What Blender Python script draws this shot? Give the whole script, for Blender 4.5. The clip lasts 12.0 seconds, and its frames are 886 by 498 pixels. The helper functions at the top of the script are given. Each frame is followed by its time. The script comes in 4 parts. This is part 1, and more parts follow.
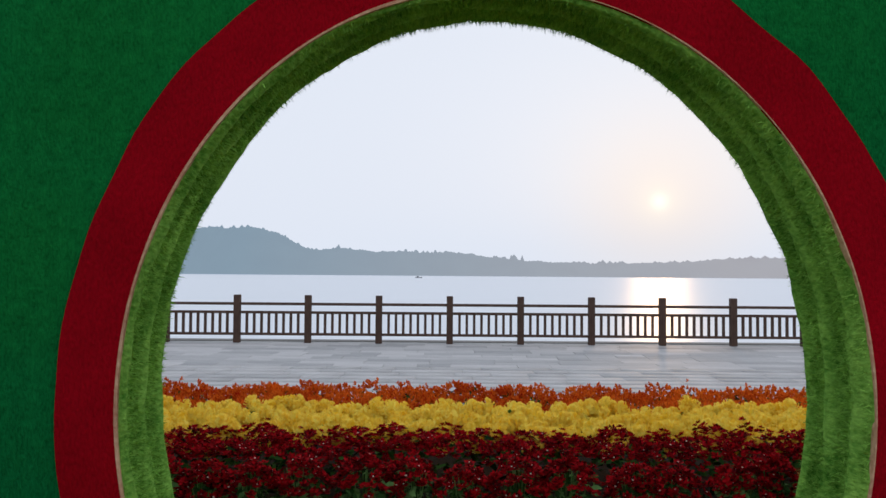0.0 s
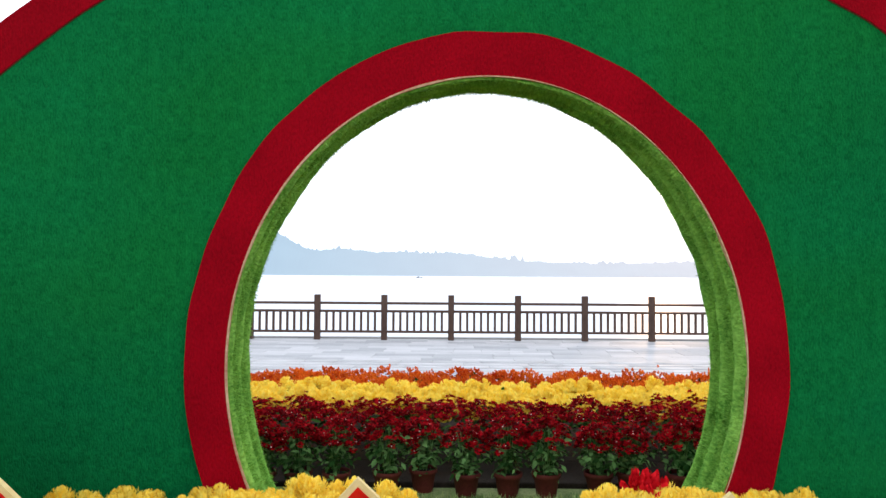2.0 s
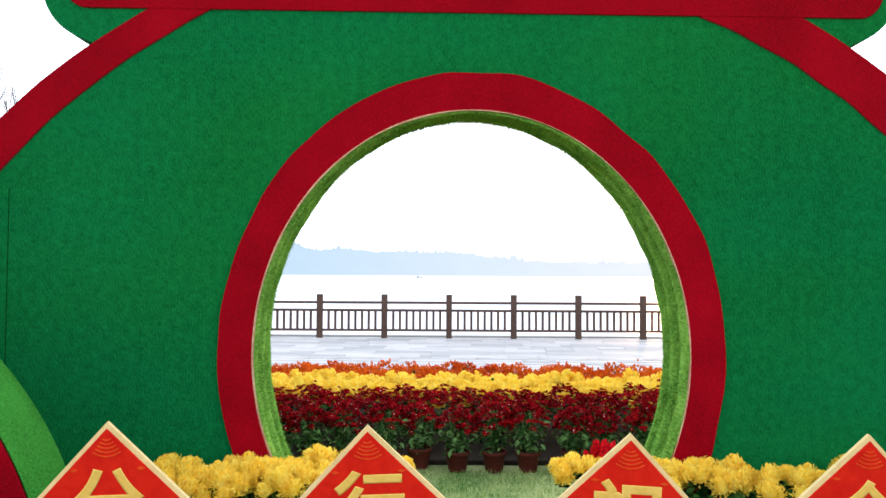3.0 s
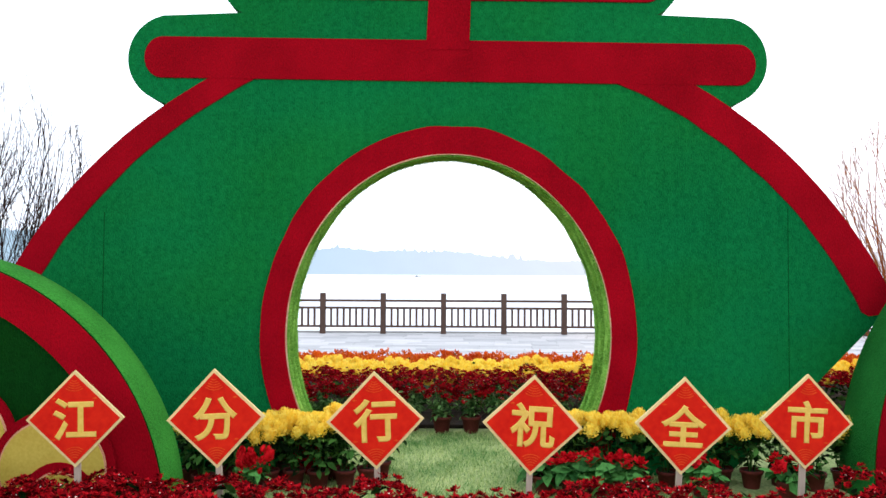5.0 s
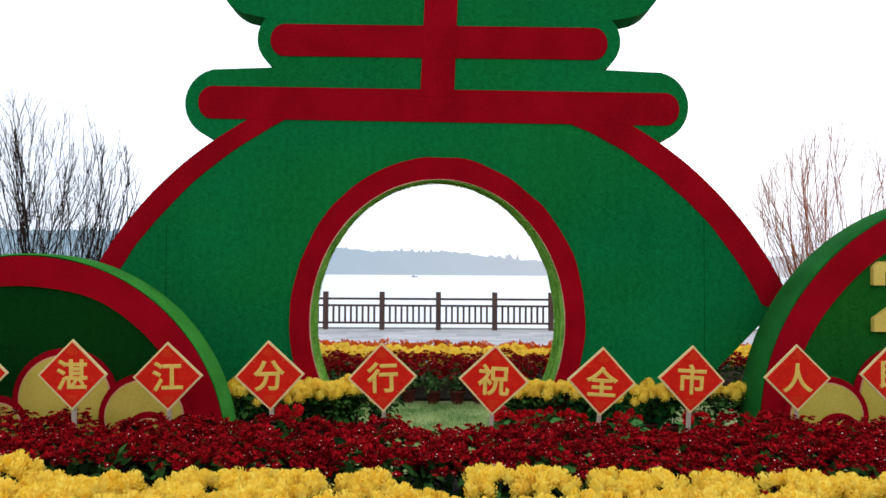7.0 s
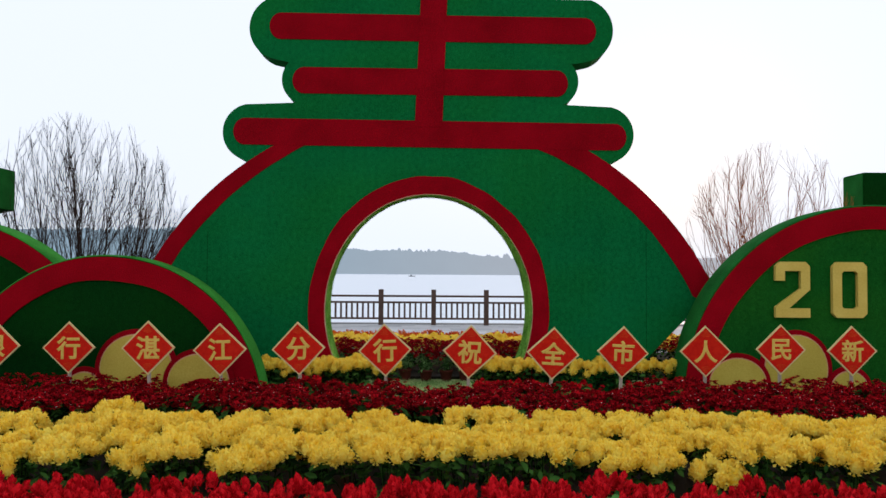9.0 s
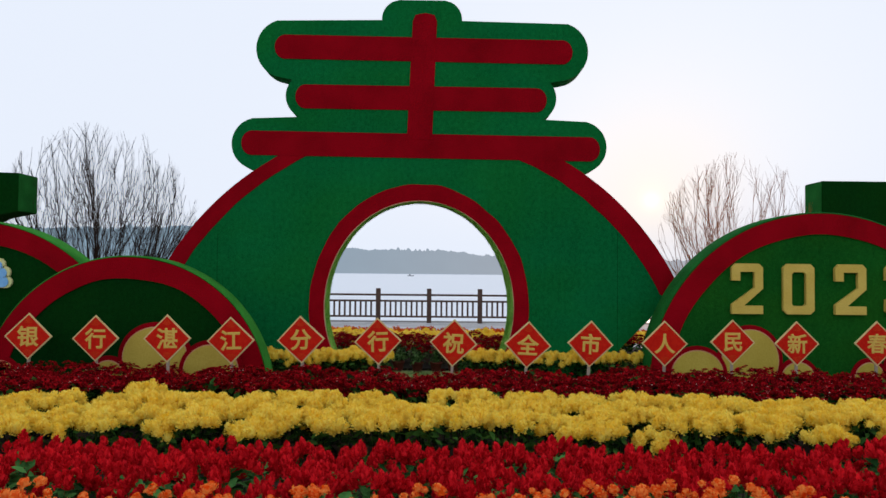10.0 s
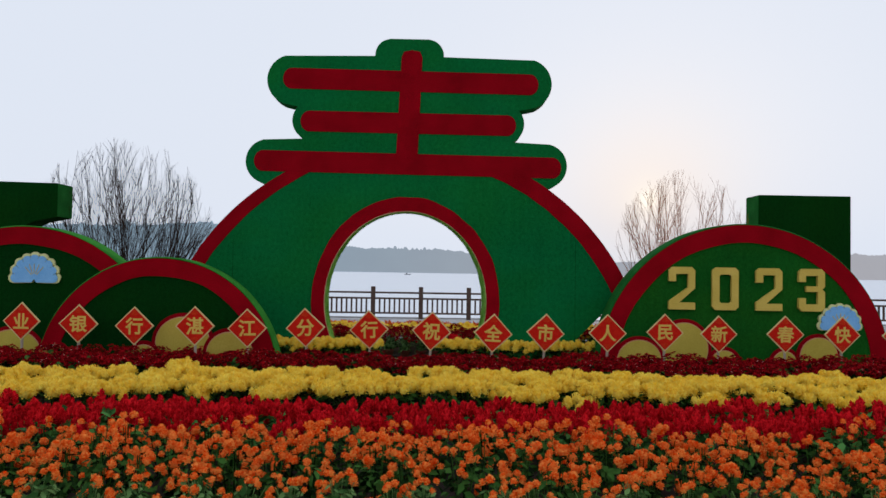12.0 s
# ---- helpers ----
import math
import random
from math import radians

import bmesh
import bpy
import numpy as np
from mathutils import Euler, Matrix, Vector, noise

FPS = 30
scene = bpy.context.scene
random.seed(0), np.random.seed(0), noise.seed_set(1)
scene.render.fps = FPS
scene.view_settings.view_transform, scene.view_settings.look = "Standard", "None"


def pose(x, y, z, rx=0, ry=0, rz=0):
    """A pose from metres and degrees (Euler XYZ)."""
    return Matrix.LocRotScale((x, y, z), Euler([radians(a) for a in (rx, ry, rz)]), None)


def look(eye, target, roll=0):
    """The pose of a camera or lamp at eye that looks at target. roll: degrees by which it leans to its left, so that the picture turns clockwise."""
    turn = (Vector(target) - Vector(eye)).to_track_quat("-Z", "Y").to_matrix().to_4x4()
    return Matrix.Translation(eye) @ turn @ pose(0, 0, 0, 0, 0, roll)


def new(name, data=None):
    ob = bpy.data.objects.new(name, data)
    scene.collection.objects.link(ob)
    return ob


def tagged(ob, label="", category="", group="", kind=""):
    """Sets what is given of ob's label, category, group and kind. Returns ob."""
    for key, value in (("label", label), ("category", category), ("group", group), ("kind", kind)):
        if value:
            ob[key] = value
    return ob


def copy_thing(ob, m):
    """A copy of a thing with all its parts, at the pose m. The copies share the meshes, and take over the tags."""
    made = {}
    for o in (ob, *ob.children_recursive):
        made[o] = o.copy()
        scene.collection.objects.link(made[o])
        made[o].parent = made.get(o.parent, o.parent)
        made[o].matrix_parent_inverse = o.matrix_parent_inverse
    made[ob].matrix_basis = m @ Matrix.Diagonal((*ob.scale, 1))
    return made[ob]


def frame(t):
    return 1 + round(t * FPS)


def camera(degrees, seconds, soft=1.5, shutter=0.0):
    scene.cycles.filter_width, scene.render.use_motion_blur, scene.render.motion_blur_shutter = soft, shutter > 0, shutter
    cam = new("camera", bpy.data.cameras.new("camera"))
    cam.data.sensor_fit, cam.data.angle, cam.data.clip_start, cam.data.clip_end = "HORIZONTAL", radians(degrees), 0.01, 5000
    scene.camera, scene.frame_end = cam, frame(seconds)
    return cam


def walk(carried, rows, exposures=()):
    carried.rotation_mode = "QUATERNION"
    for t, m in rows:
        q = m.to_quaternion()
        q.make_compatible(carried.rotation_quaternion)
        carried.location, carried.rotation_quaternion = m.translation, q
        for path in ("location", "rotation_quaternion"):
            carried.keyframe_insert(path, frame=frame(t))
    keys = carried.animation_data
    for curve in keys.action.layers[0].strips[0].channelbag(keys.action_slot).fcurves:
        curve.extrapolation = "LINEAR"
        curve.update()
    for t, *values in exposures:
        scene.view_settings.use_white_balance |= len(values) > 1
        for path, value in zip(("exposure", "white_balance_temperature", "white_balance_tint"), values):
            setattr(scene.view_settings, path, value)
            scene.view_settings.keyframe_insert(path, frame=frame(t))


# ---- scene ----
cam = camera(60.5, 12.0)
METRES, EYE, TILT, LEAN, TURN = 8.6, 1.83, 1.9, -0.45, 0.0
ROWS = [
    (0.0, 0.0, 0.0064, 0.0, 0.0, 0.0, -0.0),
    (0.5, -0.0031, -0.0193, 0.0004, 0.0, 0.01, -0.0),
    (1.0, -0.0045, -0.0493, 0.0019, -0.01, 0.03, 0.02),
    (1.5, -0.0051, -0.0825, 0.0033, 0.02, 0.03, 0.01),
    (2.0, -0.0037, -0.1176, 0.0041, 0.03, 0.02, 0.05),
    (2.5, -0.0012, -0.1538, 0.0063, 0.04, 0.01, 0.09),
    (4.5, 0.0105, -0.3172, 0.0141, -0.06, -0.07, 0.16),
    (5.0, 0.0134, -0.3568, 0.0164, -0.09, -0.07, 0.15),
    (5.5, 0.0141, -0.4005, 0.0179, -0.14, -0.05, 0.14),
    (6.0, 0.0146, -0.4445, 0.019, -0.2, -0.06, 0.12),
    (6.5, 0.0177, -0.4874, 0.0203, -0.25, -0.06, 0.13),
    (7.0, 0.0205, -0.5309, 0.0216, -0.31, -0.06, 0.09),
    (9.0, 0.0291, -0.7146, 0.0253, -0.49, -0.1, 0.05),
    (9.5, 0.0349, -0.7642, 0.0274, -0.52, -0.13, -0.02),
    (10.0, 0.0422, -0.8112, 0.0287, -0.57, -0.13, -0.12),
    (10.5, 0.05, -0.8591, 0.0304, -0.62, -0.15, -0.23),
    (11.0, 0.056, -0.9082, 0.0329, -0.67, -0.16, -0.35),
    (11.5, 0.0601, -0.9492, 0.0347, -0.72, -0.18, -0.43),
    (12.0, 0.0636, -0.9956, 0.0372, -0.79, -0.21, -0.5),
]
EXPO = [(0.0, -1.0), (1.0, -0.86), (1.5, -0.42), (2.0, 0.05), (2.5, 0.21), (4.5, 0.36), (5.5, 0.12), (6.5, -0.13), (7.2, -0.32), (9.0, -0.74), (10.5, -0.94), (12.0, -1.02)]
walk(cam, [(t, pose(0, 0, EYE, TILT, LEAN, TURN) @ pose(METRES * x, METRES * y, METRES * z, 90 + pitch, roll, yaw)) for t, x, y, z, yaw, pitch, roll in ROWS], EXPO)

# ---- sky and sun ----
SUN_ELEV, SUN_AZ = 5.4, 15.9
world = bpy.data.worlds.new("hazy_evening_sky")
scene.world = world
world.use_nodes = True
wn = world.node_tree
wn.nodes.clear()
w_out = wn.nodes.new("ShaderNodeOutputWorld")
w_add = wn.nodes.new("ShaderNodeAddShader")
w_sky = wn.nodes.new("ShaderNodeTexSky")
w_sky.sky_type, w_sky.sun_disc = "NISHITA", False
w_sky.sun_elevation, w_sky.sun_rotation = radians(SUN_ELEV), radians(SUN_AZ)
w_sky.air_density, w_sky.dust_density, w_sky.ozone_density = 1.0, 9.0, 1.5
w_bg = wn.nodes.new("ShaderNodeBackground")
w_bg.inputs["Strength"].default_value = 0.009
w_haze = wn.nodes.new("ShaderNodeBackground")
w_haze.inputs["Color"].default_value = (0.86, 0.92, 1.0, 1)
w_haze.inputs["Strength"].default_value = 1.75
wn.links.new(w_sky.outputs["Color"], w_bg.inputs["Color"])
wn.links.new(w_bg.outputs[0], w_add.inputs[0])
wn.links.new(w_haze.outputs[0], w_add.inputs[1])
s_az, s_el = radians(SUN_AZ), radians(SUN_ELEV)
s_dir = Vector((math.sin(s_az) * math.cos(s_el), math.cos(s_az) * math.cos(s_el), math.sin(s_el)))
w_tc = wn.nodes.new("ShaderNodeTexCoord")
w_dot = wn.nodes.new("ShaderNodeVectorMath")
w_dot.operation = "DOT_PRODUCT"
w_dot.inputs[1].default_value = s_dir
wn.links.new(w_tc.outputs["Generated"], w_dot.inputs[0])
w_last = w_add.outputs[0]
# haze turns from pale blue to warm cream towards the sun
w_near = wn.nodes.new("ShaderNodeMath")
w_near.operation = "MAXIMUM"
w_near.inputs[1].default_value = 0.0
w_fall = wn.nodes.new("ShaderNodeMath")
w_fall.operation = "POWER"
w_fall.inputs[1].default_value = 170.0
w_mix = wn.nodes.new("ShaderNodeMix")
w_mix.data_type = "RGBA"
w_mix.inputs["A"].default_value = (0.85, 0.915, 1.04, 1)
w_mix.inputs["B"].default_value = (0.95, 0.905, 0.915, 1)
wn.links.new(w_dot.outputs["Value"], w_near.inputs[0])
wn.links.new(w_near.outputs[0], w_fall.inputs[0])
wn.links.new(w_fall.outputs[0], w_mix.inputs["Factor"])
wn.links.new(w_mix.outputs["Result"], w_haze.inputs["Color"])
# the veiled sun's bright core and its yellow aureole
for w_power, w_colour, w_strength in ((22000.0, (1.0, 0.90, 0.62), 0.55), (2600.0, (1.0, 0.80, 0.12), 0.16)):
    w_pos = wn.nodes.new("ShaderNodeMath")
    w_pos.operation = "MAXIMUM"
    w_pos.inputs[1].default_value = 0.0
    w_pow = wn.nodes.new("ShaderNodeMath")
    w_pow.operation = "POWER"
    w_pow.inputs[1].default_value = w_power
    w_mul = wn.nodes.new("ShaderNodeMath")
    w_mul.operation = "MULTIPLY"
    w_mul.inputs[1].default_value = w_strength
    w_halo = wn.nodes.new("ShaderNodeBackground")
    w_halo.inputs["Color"].default_value = (*w_colour, 1)
    w_sum = wn.nodes.new("ShaderNodeAddShader")
    wn.links.new(w_dot.outputs["Value"], w_pos.inputs[0])
    wn.links.new(w_pos.outputs[0], w_pow.inputs[0])
    wn.links.new(w_pow.outputs[0], w_mul.inputs[0])
    wn.links.new(w_mul.outputs[0], w_halo.inputs["Strength"])
    wn.links.new(w_last, w_sum.inputs[0])
    wn.links.new(w_halo.outputs[0], w_sum.inputs[1])
    w_last = w_sum.outputs[0]
wn.links.new(w_last, w_out.inputs["Surface"])
sun_data = bpy.data.lights.new("sun", "SUN")
sun_data.energy, sun_data.angle, sun_data.color = 0.42, radians(3.0), (1.0, 0.60, 0.30)
sun = new("sun", sun_data)
sun.matrix_world = look(s_dir * 60, (0, 0, 0))


# ---- materials ----
def material(name, dark, light, rough=0.8, scale=6.0, fine=80.0, bump=0.3, depth=0.01, stretch=(1, 1, 1), metal=0.0,
             island=0.0, each=0.0, through_light=0.0, spec=0.3, span=(0.28, 0.78), blotch=0.5):
    """Two-scale mottled surface between two colours, with fine relief."""
    m = bpy.data.materials.new(name)
    m.use_nodes = True
    nt = m.node_tree
    nt.nodes.clear()
    add, link = nt.nodes.new, nt.links.new
    out = add("ShaderNodeOutputMaterial")
    bsdf = add("ShaderNodeBsdfPrincipled")
    tc = add("ShaderNodeTexCoord")
    mp = add("ShaderNodeMapping")
    mp.inputs["Scale"].default_value = stretch
    link(tc.outputs["Object"], mp.inputs["Vector"])
    big, small = add("ShaderNodeTexNoise"), add("ShaderNodeTexNoise")
    big.inputs["Scale"].default_value, big.inputs["Detail"].default_value = scale, 4
    small.inputs["Scale"].default_value, small.inputs["Detail"].default_value = fine, 3
    link(tc.outputs["Object"], big.inputs["Vector"])
    link(mp.outputs[0], small.inputs["Vector"])
    mixf = add("ShaderNodeMath")
    mixf.operation = "MULTIPLY_ADD"
    mixf.inputs[1].default_value = 0.55
    half = add("ShaderNodeMath")
    half.operation = "MULTIPLY"
    half.inputs[1].default_value = blotch
    link(big.outputs["Fac"], half.inputs[0])
    link(small.outputs["Fac"], mixf.inputs[0])
    link(half.outputs[0], mixf.inputs[2])
    fac = mixf.outputs[0]

    def shifted(source, amount, current):
        s = add("ShaderNodeMath")
        s.operation = "MULTIPLY_ADD"
        s.inputs[1].default_value = amount
        link(source, s.inputs[0])
        b = add("ShaderNodeMath")
        b.operation = "SUBTRACT"
        link(current, b.inputs[0])
        b.inputs[1].default_value = amount * 0.5
        link(b.outputs[0], s.inputs[2])
        return s.outputs[0]

    if island:
        geo = add("ShaderNodeNewGeometry")
        fac = shifted(geo.outputs["Random Per Island"], island, fac)
    if each:
        info = add("ShaderNodeObjectInfo")
        fac = shifted(info.outputs["Random"], each, fac)
    ramp = add("ShaderNodeValToRGB")
    ramp.color_ramp.elements[0].position, ramp.color_ramp.elements[1].position = span
    ramp.color_ramp.elements[0].color = (*dark, 1)
    ramp.color_ramp.elements[1].color = (*light, 1)
    link(fac, ramp.inputs["Fac"])
    link(ramp.outputs["Color"], bsdf.inputs["Base Color"])
    bsdf.inputs["Roughness"].default_value = rough
    bsdf.inputs["Metallic"].default_value = metal
    bsdf.inputs["Specular IOR Level"].default_value = spec
    if bump:
        b = add("ShaderNodeBump")
        b.inputs["Strength"].default_value, b.inputs["Distance"].default_value = bump, depth
        link(small.outputs["Fac"], b.inputs["Height"])
        link(b.outputs["Normal"], bsdf.inputs["Normal"])
    if through_light:
        tr = add("ShaderNodeBsdfTranslucent")
        link(ramp.outputs["Color"], tr.inputs["Color"])
        mx = add("ShaderNodeMixShader")
        mx.inputs[0].default_value = through_light
        link(bsdf.outputs[0], mx.inputs[1])
        link(tr.outputs[0], mx.inputs[2])
        link(mx.outputs[0], out.inputs["Surface"])
    else:
        link(bsdf.outputs[0], out.inputs["Surface"])
    return m


def turf(name, low, high, warm, grain=1.0, spec=0.02):
    """Artificial grass: upright fibres in tufts, rows of rolls, and slow drifts of hue."""
    m = bpy.data.materials.new(name)
    m.use_nodes = True
    nt = m.node_tree
    add, link = nt.nodes.new, nt.links.new
    bsdf = nt.nodes["Principled BSDF"]
    tc = add("ShaderNodeTexCoord")

    def layer(scale, stretch, detail, rough):
        mp, no = add("ShaderNodeMapping"), add("ShaderNodeTexNoise")
        mp.inputs["Scale"].default_value = stretch
        no.inputs["Scale"].default_value, no.inputs["Detail"].default_value, no.inputs["Roughness"].default_value = scale, detail, rough
        link(tc.outputs["Object"], mp.inputs["Vector"])
        link(mp.outputs[0], no.inputs["Vector"])
        return no.outputs["Fac"]

    fibre_f = layer(95, (1.25, 1.0, 0.55), 2, 0.7)
    tuft_f = layer(24, (1.0, 1.0, 0.8), 3, 0.6)
    row_f = layer(5.0, (3.2, 1.0, 0.16), 3, 0.6)
    drift_f = layer(0.85, (1, 1, 1), 3, 0.5)
    total = None
    for f, k in ((fibre_f, 0.56 * grain), (tuft_f, 0.36 * grain), (row_f, 0.09), (drift_f, 0.26)):
        one = add("ShaderNodeMath")
        one.operation = "MULTIPLY_ADD"
        one.inputs[1].default_value = k
        link(f, one.inputs[0])
        if total is None:
            one.inputs[2].default_value = 0.5 - 0.5 * (0.56 * grain + 0.36 * grain + 0.09 + 0.26)
        else:
            link(total, one.inputs[2])
        total = one.outputs[0]
    ramp = add("ShaderNodeValToRGB")
    ramp.color_ramp.elements[0].position, ramp.color_ramp.elements[1].position = 0.26, 0.74
    ramp.color_ramp.elements[0].color, ramp.color_ramp.elements[1].color = (*low, 1), (*high, 1)
    link(total, ramp.inputs["Fac"])
    hue = add("ShaderNodeMix")
    hue.data_type, hue.blend_type = "RGBA", "MULTIPLY"
    hue.inputs["B"].default_value = (*warm, 1)
    pick = add("ShaderNodeMapRange")
    pick.inputs["From Min"].default_value, pick.inputs["From Max"].default_value = 0.40, 0.62
    link(layer(0.6, (1, 1, 1.6), 2, 0.5), pick.inputs["Value"])
    link(pick.outputs["Result"], hue.inputs["Factor"])
    link(ramp.outputs["Color"], hue.inputs["A"])
    link(hue.outputs["Result"], bsdf.inputs["Base Color"])
    bsdf.inputs["Roughness"].default_value = 0.9
    bsdf.inputs["Specular IOR Level"].default_value = spec
    b = add("ShaderNodeBump")
    b.inputs["Strength"].default_value, b.inputs["Distance"].default_value = 0.7, 0.02
    link(total, b.inputs["Height"])
    link(b.outputs["Normal"], bsdf.inputs["Normal"])
    return m


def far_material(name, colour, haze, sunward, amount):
    """Wooded land a kilometre off, the glowing evening haze painted in as emission."""
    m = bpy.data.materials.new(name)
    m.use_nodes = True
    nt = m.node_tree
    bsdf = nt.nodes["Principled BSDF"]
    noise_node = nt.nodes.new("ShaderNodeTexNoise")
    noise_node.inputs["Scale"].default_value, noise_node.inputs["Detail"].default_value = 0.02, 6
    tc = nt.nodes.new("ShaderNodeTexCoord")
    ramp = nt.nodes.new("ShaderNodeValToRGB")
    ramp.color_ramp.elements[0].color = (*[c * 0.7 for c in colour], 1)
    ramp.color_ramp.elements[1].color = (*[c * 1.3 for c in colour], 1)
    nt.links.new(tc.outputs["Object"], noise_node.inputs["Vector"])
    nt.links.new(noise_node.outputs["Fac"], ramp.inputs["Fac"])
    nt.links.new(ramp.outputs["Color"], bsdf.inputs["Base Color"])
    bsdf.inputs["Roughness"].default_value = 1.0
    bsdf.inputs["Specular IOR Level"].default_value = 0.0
    # emitted haze colour turns paler towards the sunward side
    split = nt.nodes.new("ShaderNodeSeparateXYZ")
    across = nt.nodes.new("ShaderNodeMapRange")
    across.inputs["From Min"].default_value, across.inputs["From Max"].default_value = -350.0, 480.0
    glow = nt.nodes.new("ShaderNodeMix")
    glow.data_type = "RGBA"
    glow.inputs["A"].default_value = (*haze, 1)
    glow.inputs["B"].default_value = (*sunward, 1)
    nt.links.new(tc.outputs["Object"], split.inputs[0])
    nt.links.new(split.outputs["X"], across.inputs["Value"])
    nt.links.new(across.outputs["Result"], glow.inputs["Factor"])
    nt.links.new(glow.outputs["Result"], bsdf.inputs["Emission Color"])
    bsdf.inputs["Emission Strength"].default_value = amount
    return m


TURF = turf("green_turf", (0.0006, 0.060, 0.017), (0.006, 0.216, 0.060), (1.4, 0.98, 0.76))
TURF_OLIVE = turf("olive_green_turf", (0.0013, 0.027, 0.003), (0.013, 0.155, 0.021), (1.6, 1.0, 0.75), 0.9)
FELT_EDGE = material("frayed_felt_edge", (0.06, 0.012, 0.010), (0.15, 0.055, 0.030), 0.9, 9, 60, 0.3, 0.004, spec=0.03)
# lime turf of the lining, its colour raised to stand in for sunlight
TURF_IN = material("lime_turf_with_sun", (0.05, 0.20, 0.018), (0.40, 0.72, 0.14), 0.9, 5.0, 70, 0.8, 0.015, (1, 0.45, 1), through_light=0.12, spec=0.05, island=0.25)
TURF_EDGE = material("bright_green_turf", (0.003, 0.055, 0.008), (0.022, 0.20, 0.035), 0.9, 3.0, 90, 0.8, 0.015, spec=0.04, through_light=0.05)
TURF_LIME = material("light_lime_turf", (0.010, 0.095, 0.010), (0.07, 0.37, 0.05), 0.9, 3.0, 90, 0.8, 0.015, spec=0.04, through_light=0.05)
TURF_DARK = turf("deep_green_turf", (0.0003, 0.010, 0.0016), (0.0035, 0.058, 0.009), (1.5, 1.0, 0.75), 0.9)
RED_FELT = material("red_felt", (0.155, 0.0006, 0.004), (0.35, 0.002, 0.010), 0.95, 2.2, 120, 0.6, 0.01, (1, 1, 0.5), spec=0.04, blotch=0.62)
LIP = material("sunlit_pink_felt_edge", (0.34, 0.12, 0.07), (0.70, 0.48, 0.32), 0.9, 9, 60, 0.5, 0.006, spec=0.05)
CREAM = material("cream_paint", (0.44, 0.32, 0.045), (0.60, 0.46, 0.09), 0.7, 4, 60, 0.08, spec=0.1)
GOLD = material("gold_foil_board", (0.52, 0.36, 0.06), (0.70, 0.52, 0.13), 0.65, 5, 60, 0.05, spec=0.1)
SIGN_RED = material("printed_red", (0.46, 0.004, 0.003), (0.66, 0.022, 0.006), 0.6, 14, 30, 0.03, spec=0.08)
SIGN_EDGE = material("pale_gold_edge", (0.60, 0.46, 0.18), (0.78, 0.64, 0.32), 0.6, 8, 60, 0.05, spec=0.1)
FAN_EDGE = material("pale_yellow_edge", (0.62, 0.58, 0.24), (0.76, 0.74, 0.40), 0.6, 8, 60, 0.05, spec=0.1)
PINK = material("pink_cut_edge", (0.50, 0.20, 0.12), (0.72, 0.40, 0.24), 0.8, 9, 60, 0.2, 0.004, spec=0.05)
SIGN_TEXT = material("gold_lettering", (0.60, 0.38, 0.06), (0.74, 0.52, 0.13), 0.6, 20, 60, 0.05, spec=0.1)
ORNAMENT = material("orange_print", (0.56, 0.035, 0.006), (0.66, 0.10, 0.015), 0.6, 20, 60, 0.0, spec=0.08)
BLUE = material("sky_blue_paint", (0.13, 0.36, 0.76), (0.28, 0.55, 0.90), 0.6, 7, 50, 0.05, spec=0.1)
STAKE = material("pale_wood", (0.32, 0.25, 0.19), (0.52, 0.43, 0.34), 0.7, 6, 40, 0.3, 0.004, (1, 1, 0.1))
FENCE = material("brown_faux_wood", (0.052, 0.031, 0.024), (0.125, 0.078, 0.060), 0.8, 2.5, 40, 0.4, 0.01, (1, 1, 0.12), spec=0.12)
SLAB = material("grey_paving_stone", (0.28, 0.285, 0.29), (0.50, 0.49, 0.49), 0.6, 2.0, 40, 0.25, 0.004, each=0.42, island=0.38)
KERB = material("pale_concrete", (0.38, 0.37, 0.35), (0.52, 0.51, 0.49), 0.85, 1.0, 40, 0.3, 0.01)
GRASS = material("lawn_soil", (0.07, 0.17, 0.04), (0.44, 0.49, 0.22), 0.95, 2.2, 45, 0.6, 0.03, spec=0.04, blotch=0.75, span=(0.42, 0.85))
BLADE = material("lawn_blades", (0.08, 0.24, 0.05), (0.64, 0.72, 0.31), 0.8, 2.2, 30, 0.0, island=0.50, through_light=0.25, spec=0.06, blotch=0.75, span=(0.40, 0.90))
POT = material("red_clay_pot", (0.065, 0.011, 0.009), (0.15, 0.030, 0.024), 0.7, 6, 60, 0.15, 0.004, each=0.4, spec=0.12)
SOIL = material("potting_soil", (0.012, 0.008, 0.005), (0.035, 0.024, 0.016), 0.95, 20, 80, 0.6, 0.01)
LEAF = material("leaf_green", (0.003, 0.013, 0.002), (0.058, 0.165, 0.030), 0.75, 3, 40, 0.1, island=0.9, through_light=0.2, spec=0.06)
LEAF_GREY = material("grey_green_leaf", (0.025, 0.08, 0.016), (0.20, 0.37, 0.12), 0.65, 3, 40, 0.1, island=0.9, through_light=0.25, spec=0.08)
LEAF_TEAL = material("poinsettia_leaf", (0.014, 0.075, 0.014), (0.11, 0.35, 0.08), 0.6, 3, 40, 0.1, island=0.8, through_light=0.2, spec=0.10)
YELLOW = material("yellow_petal", (0.94, 0.64, 0.04), (1.0, 0.87, 0.19), 0.7, 5, 25, 0.0, island=0.34, through_light=0.50, spec=0.05)
DEEP_RED = material("deep_red_petal", (0.055, 0.0006, 0.002), (0.54, 0.007, 0.014), 0.75, 5, 40, 0.0, island=0.75, through_light=0.28, spec=0.04)
HEART = material("pale_flower_heart", (0.55, 0.33, 0.26), (0.88, 0.72, 0.60), 0.6, 20, 60, 0.0, island=0.6)
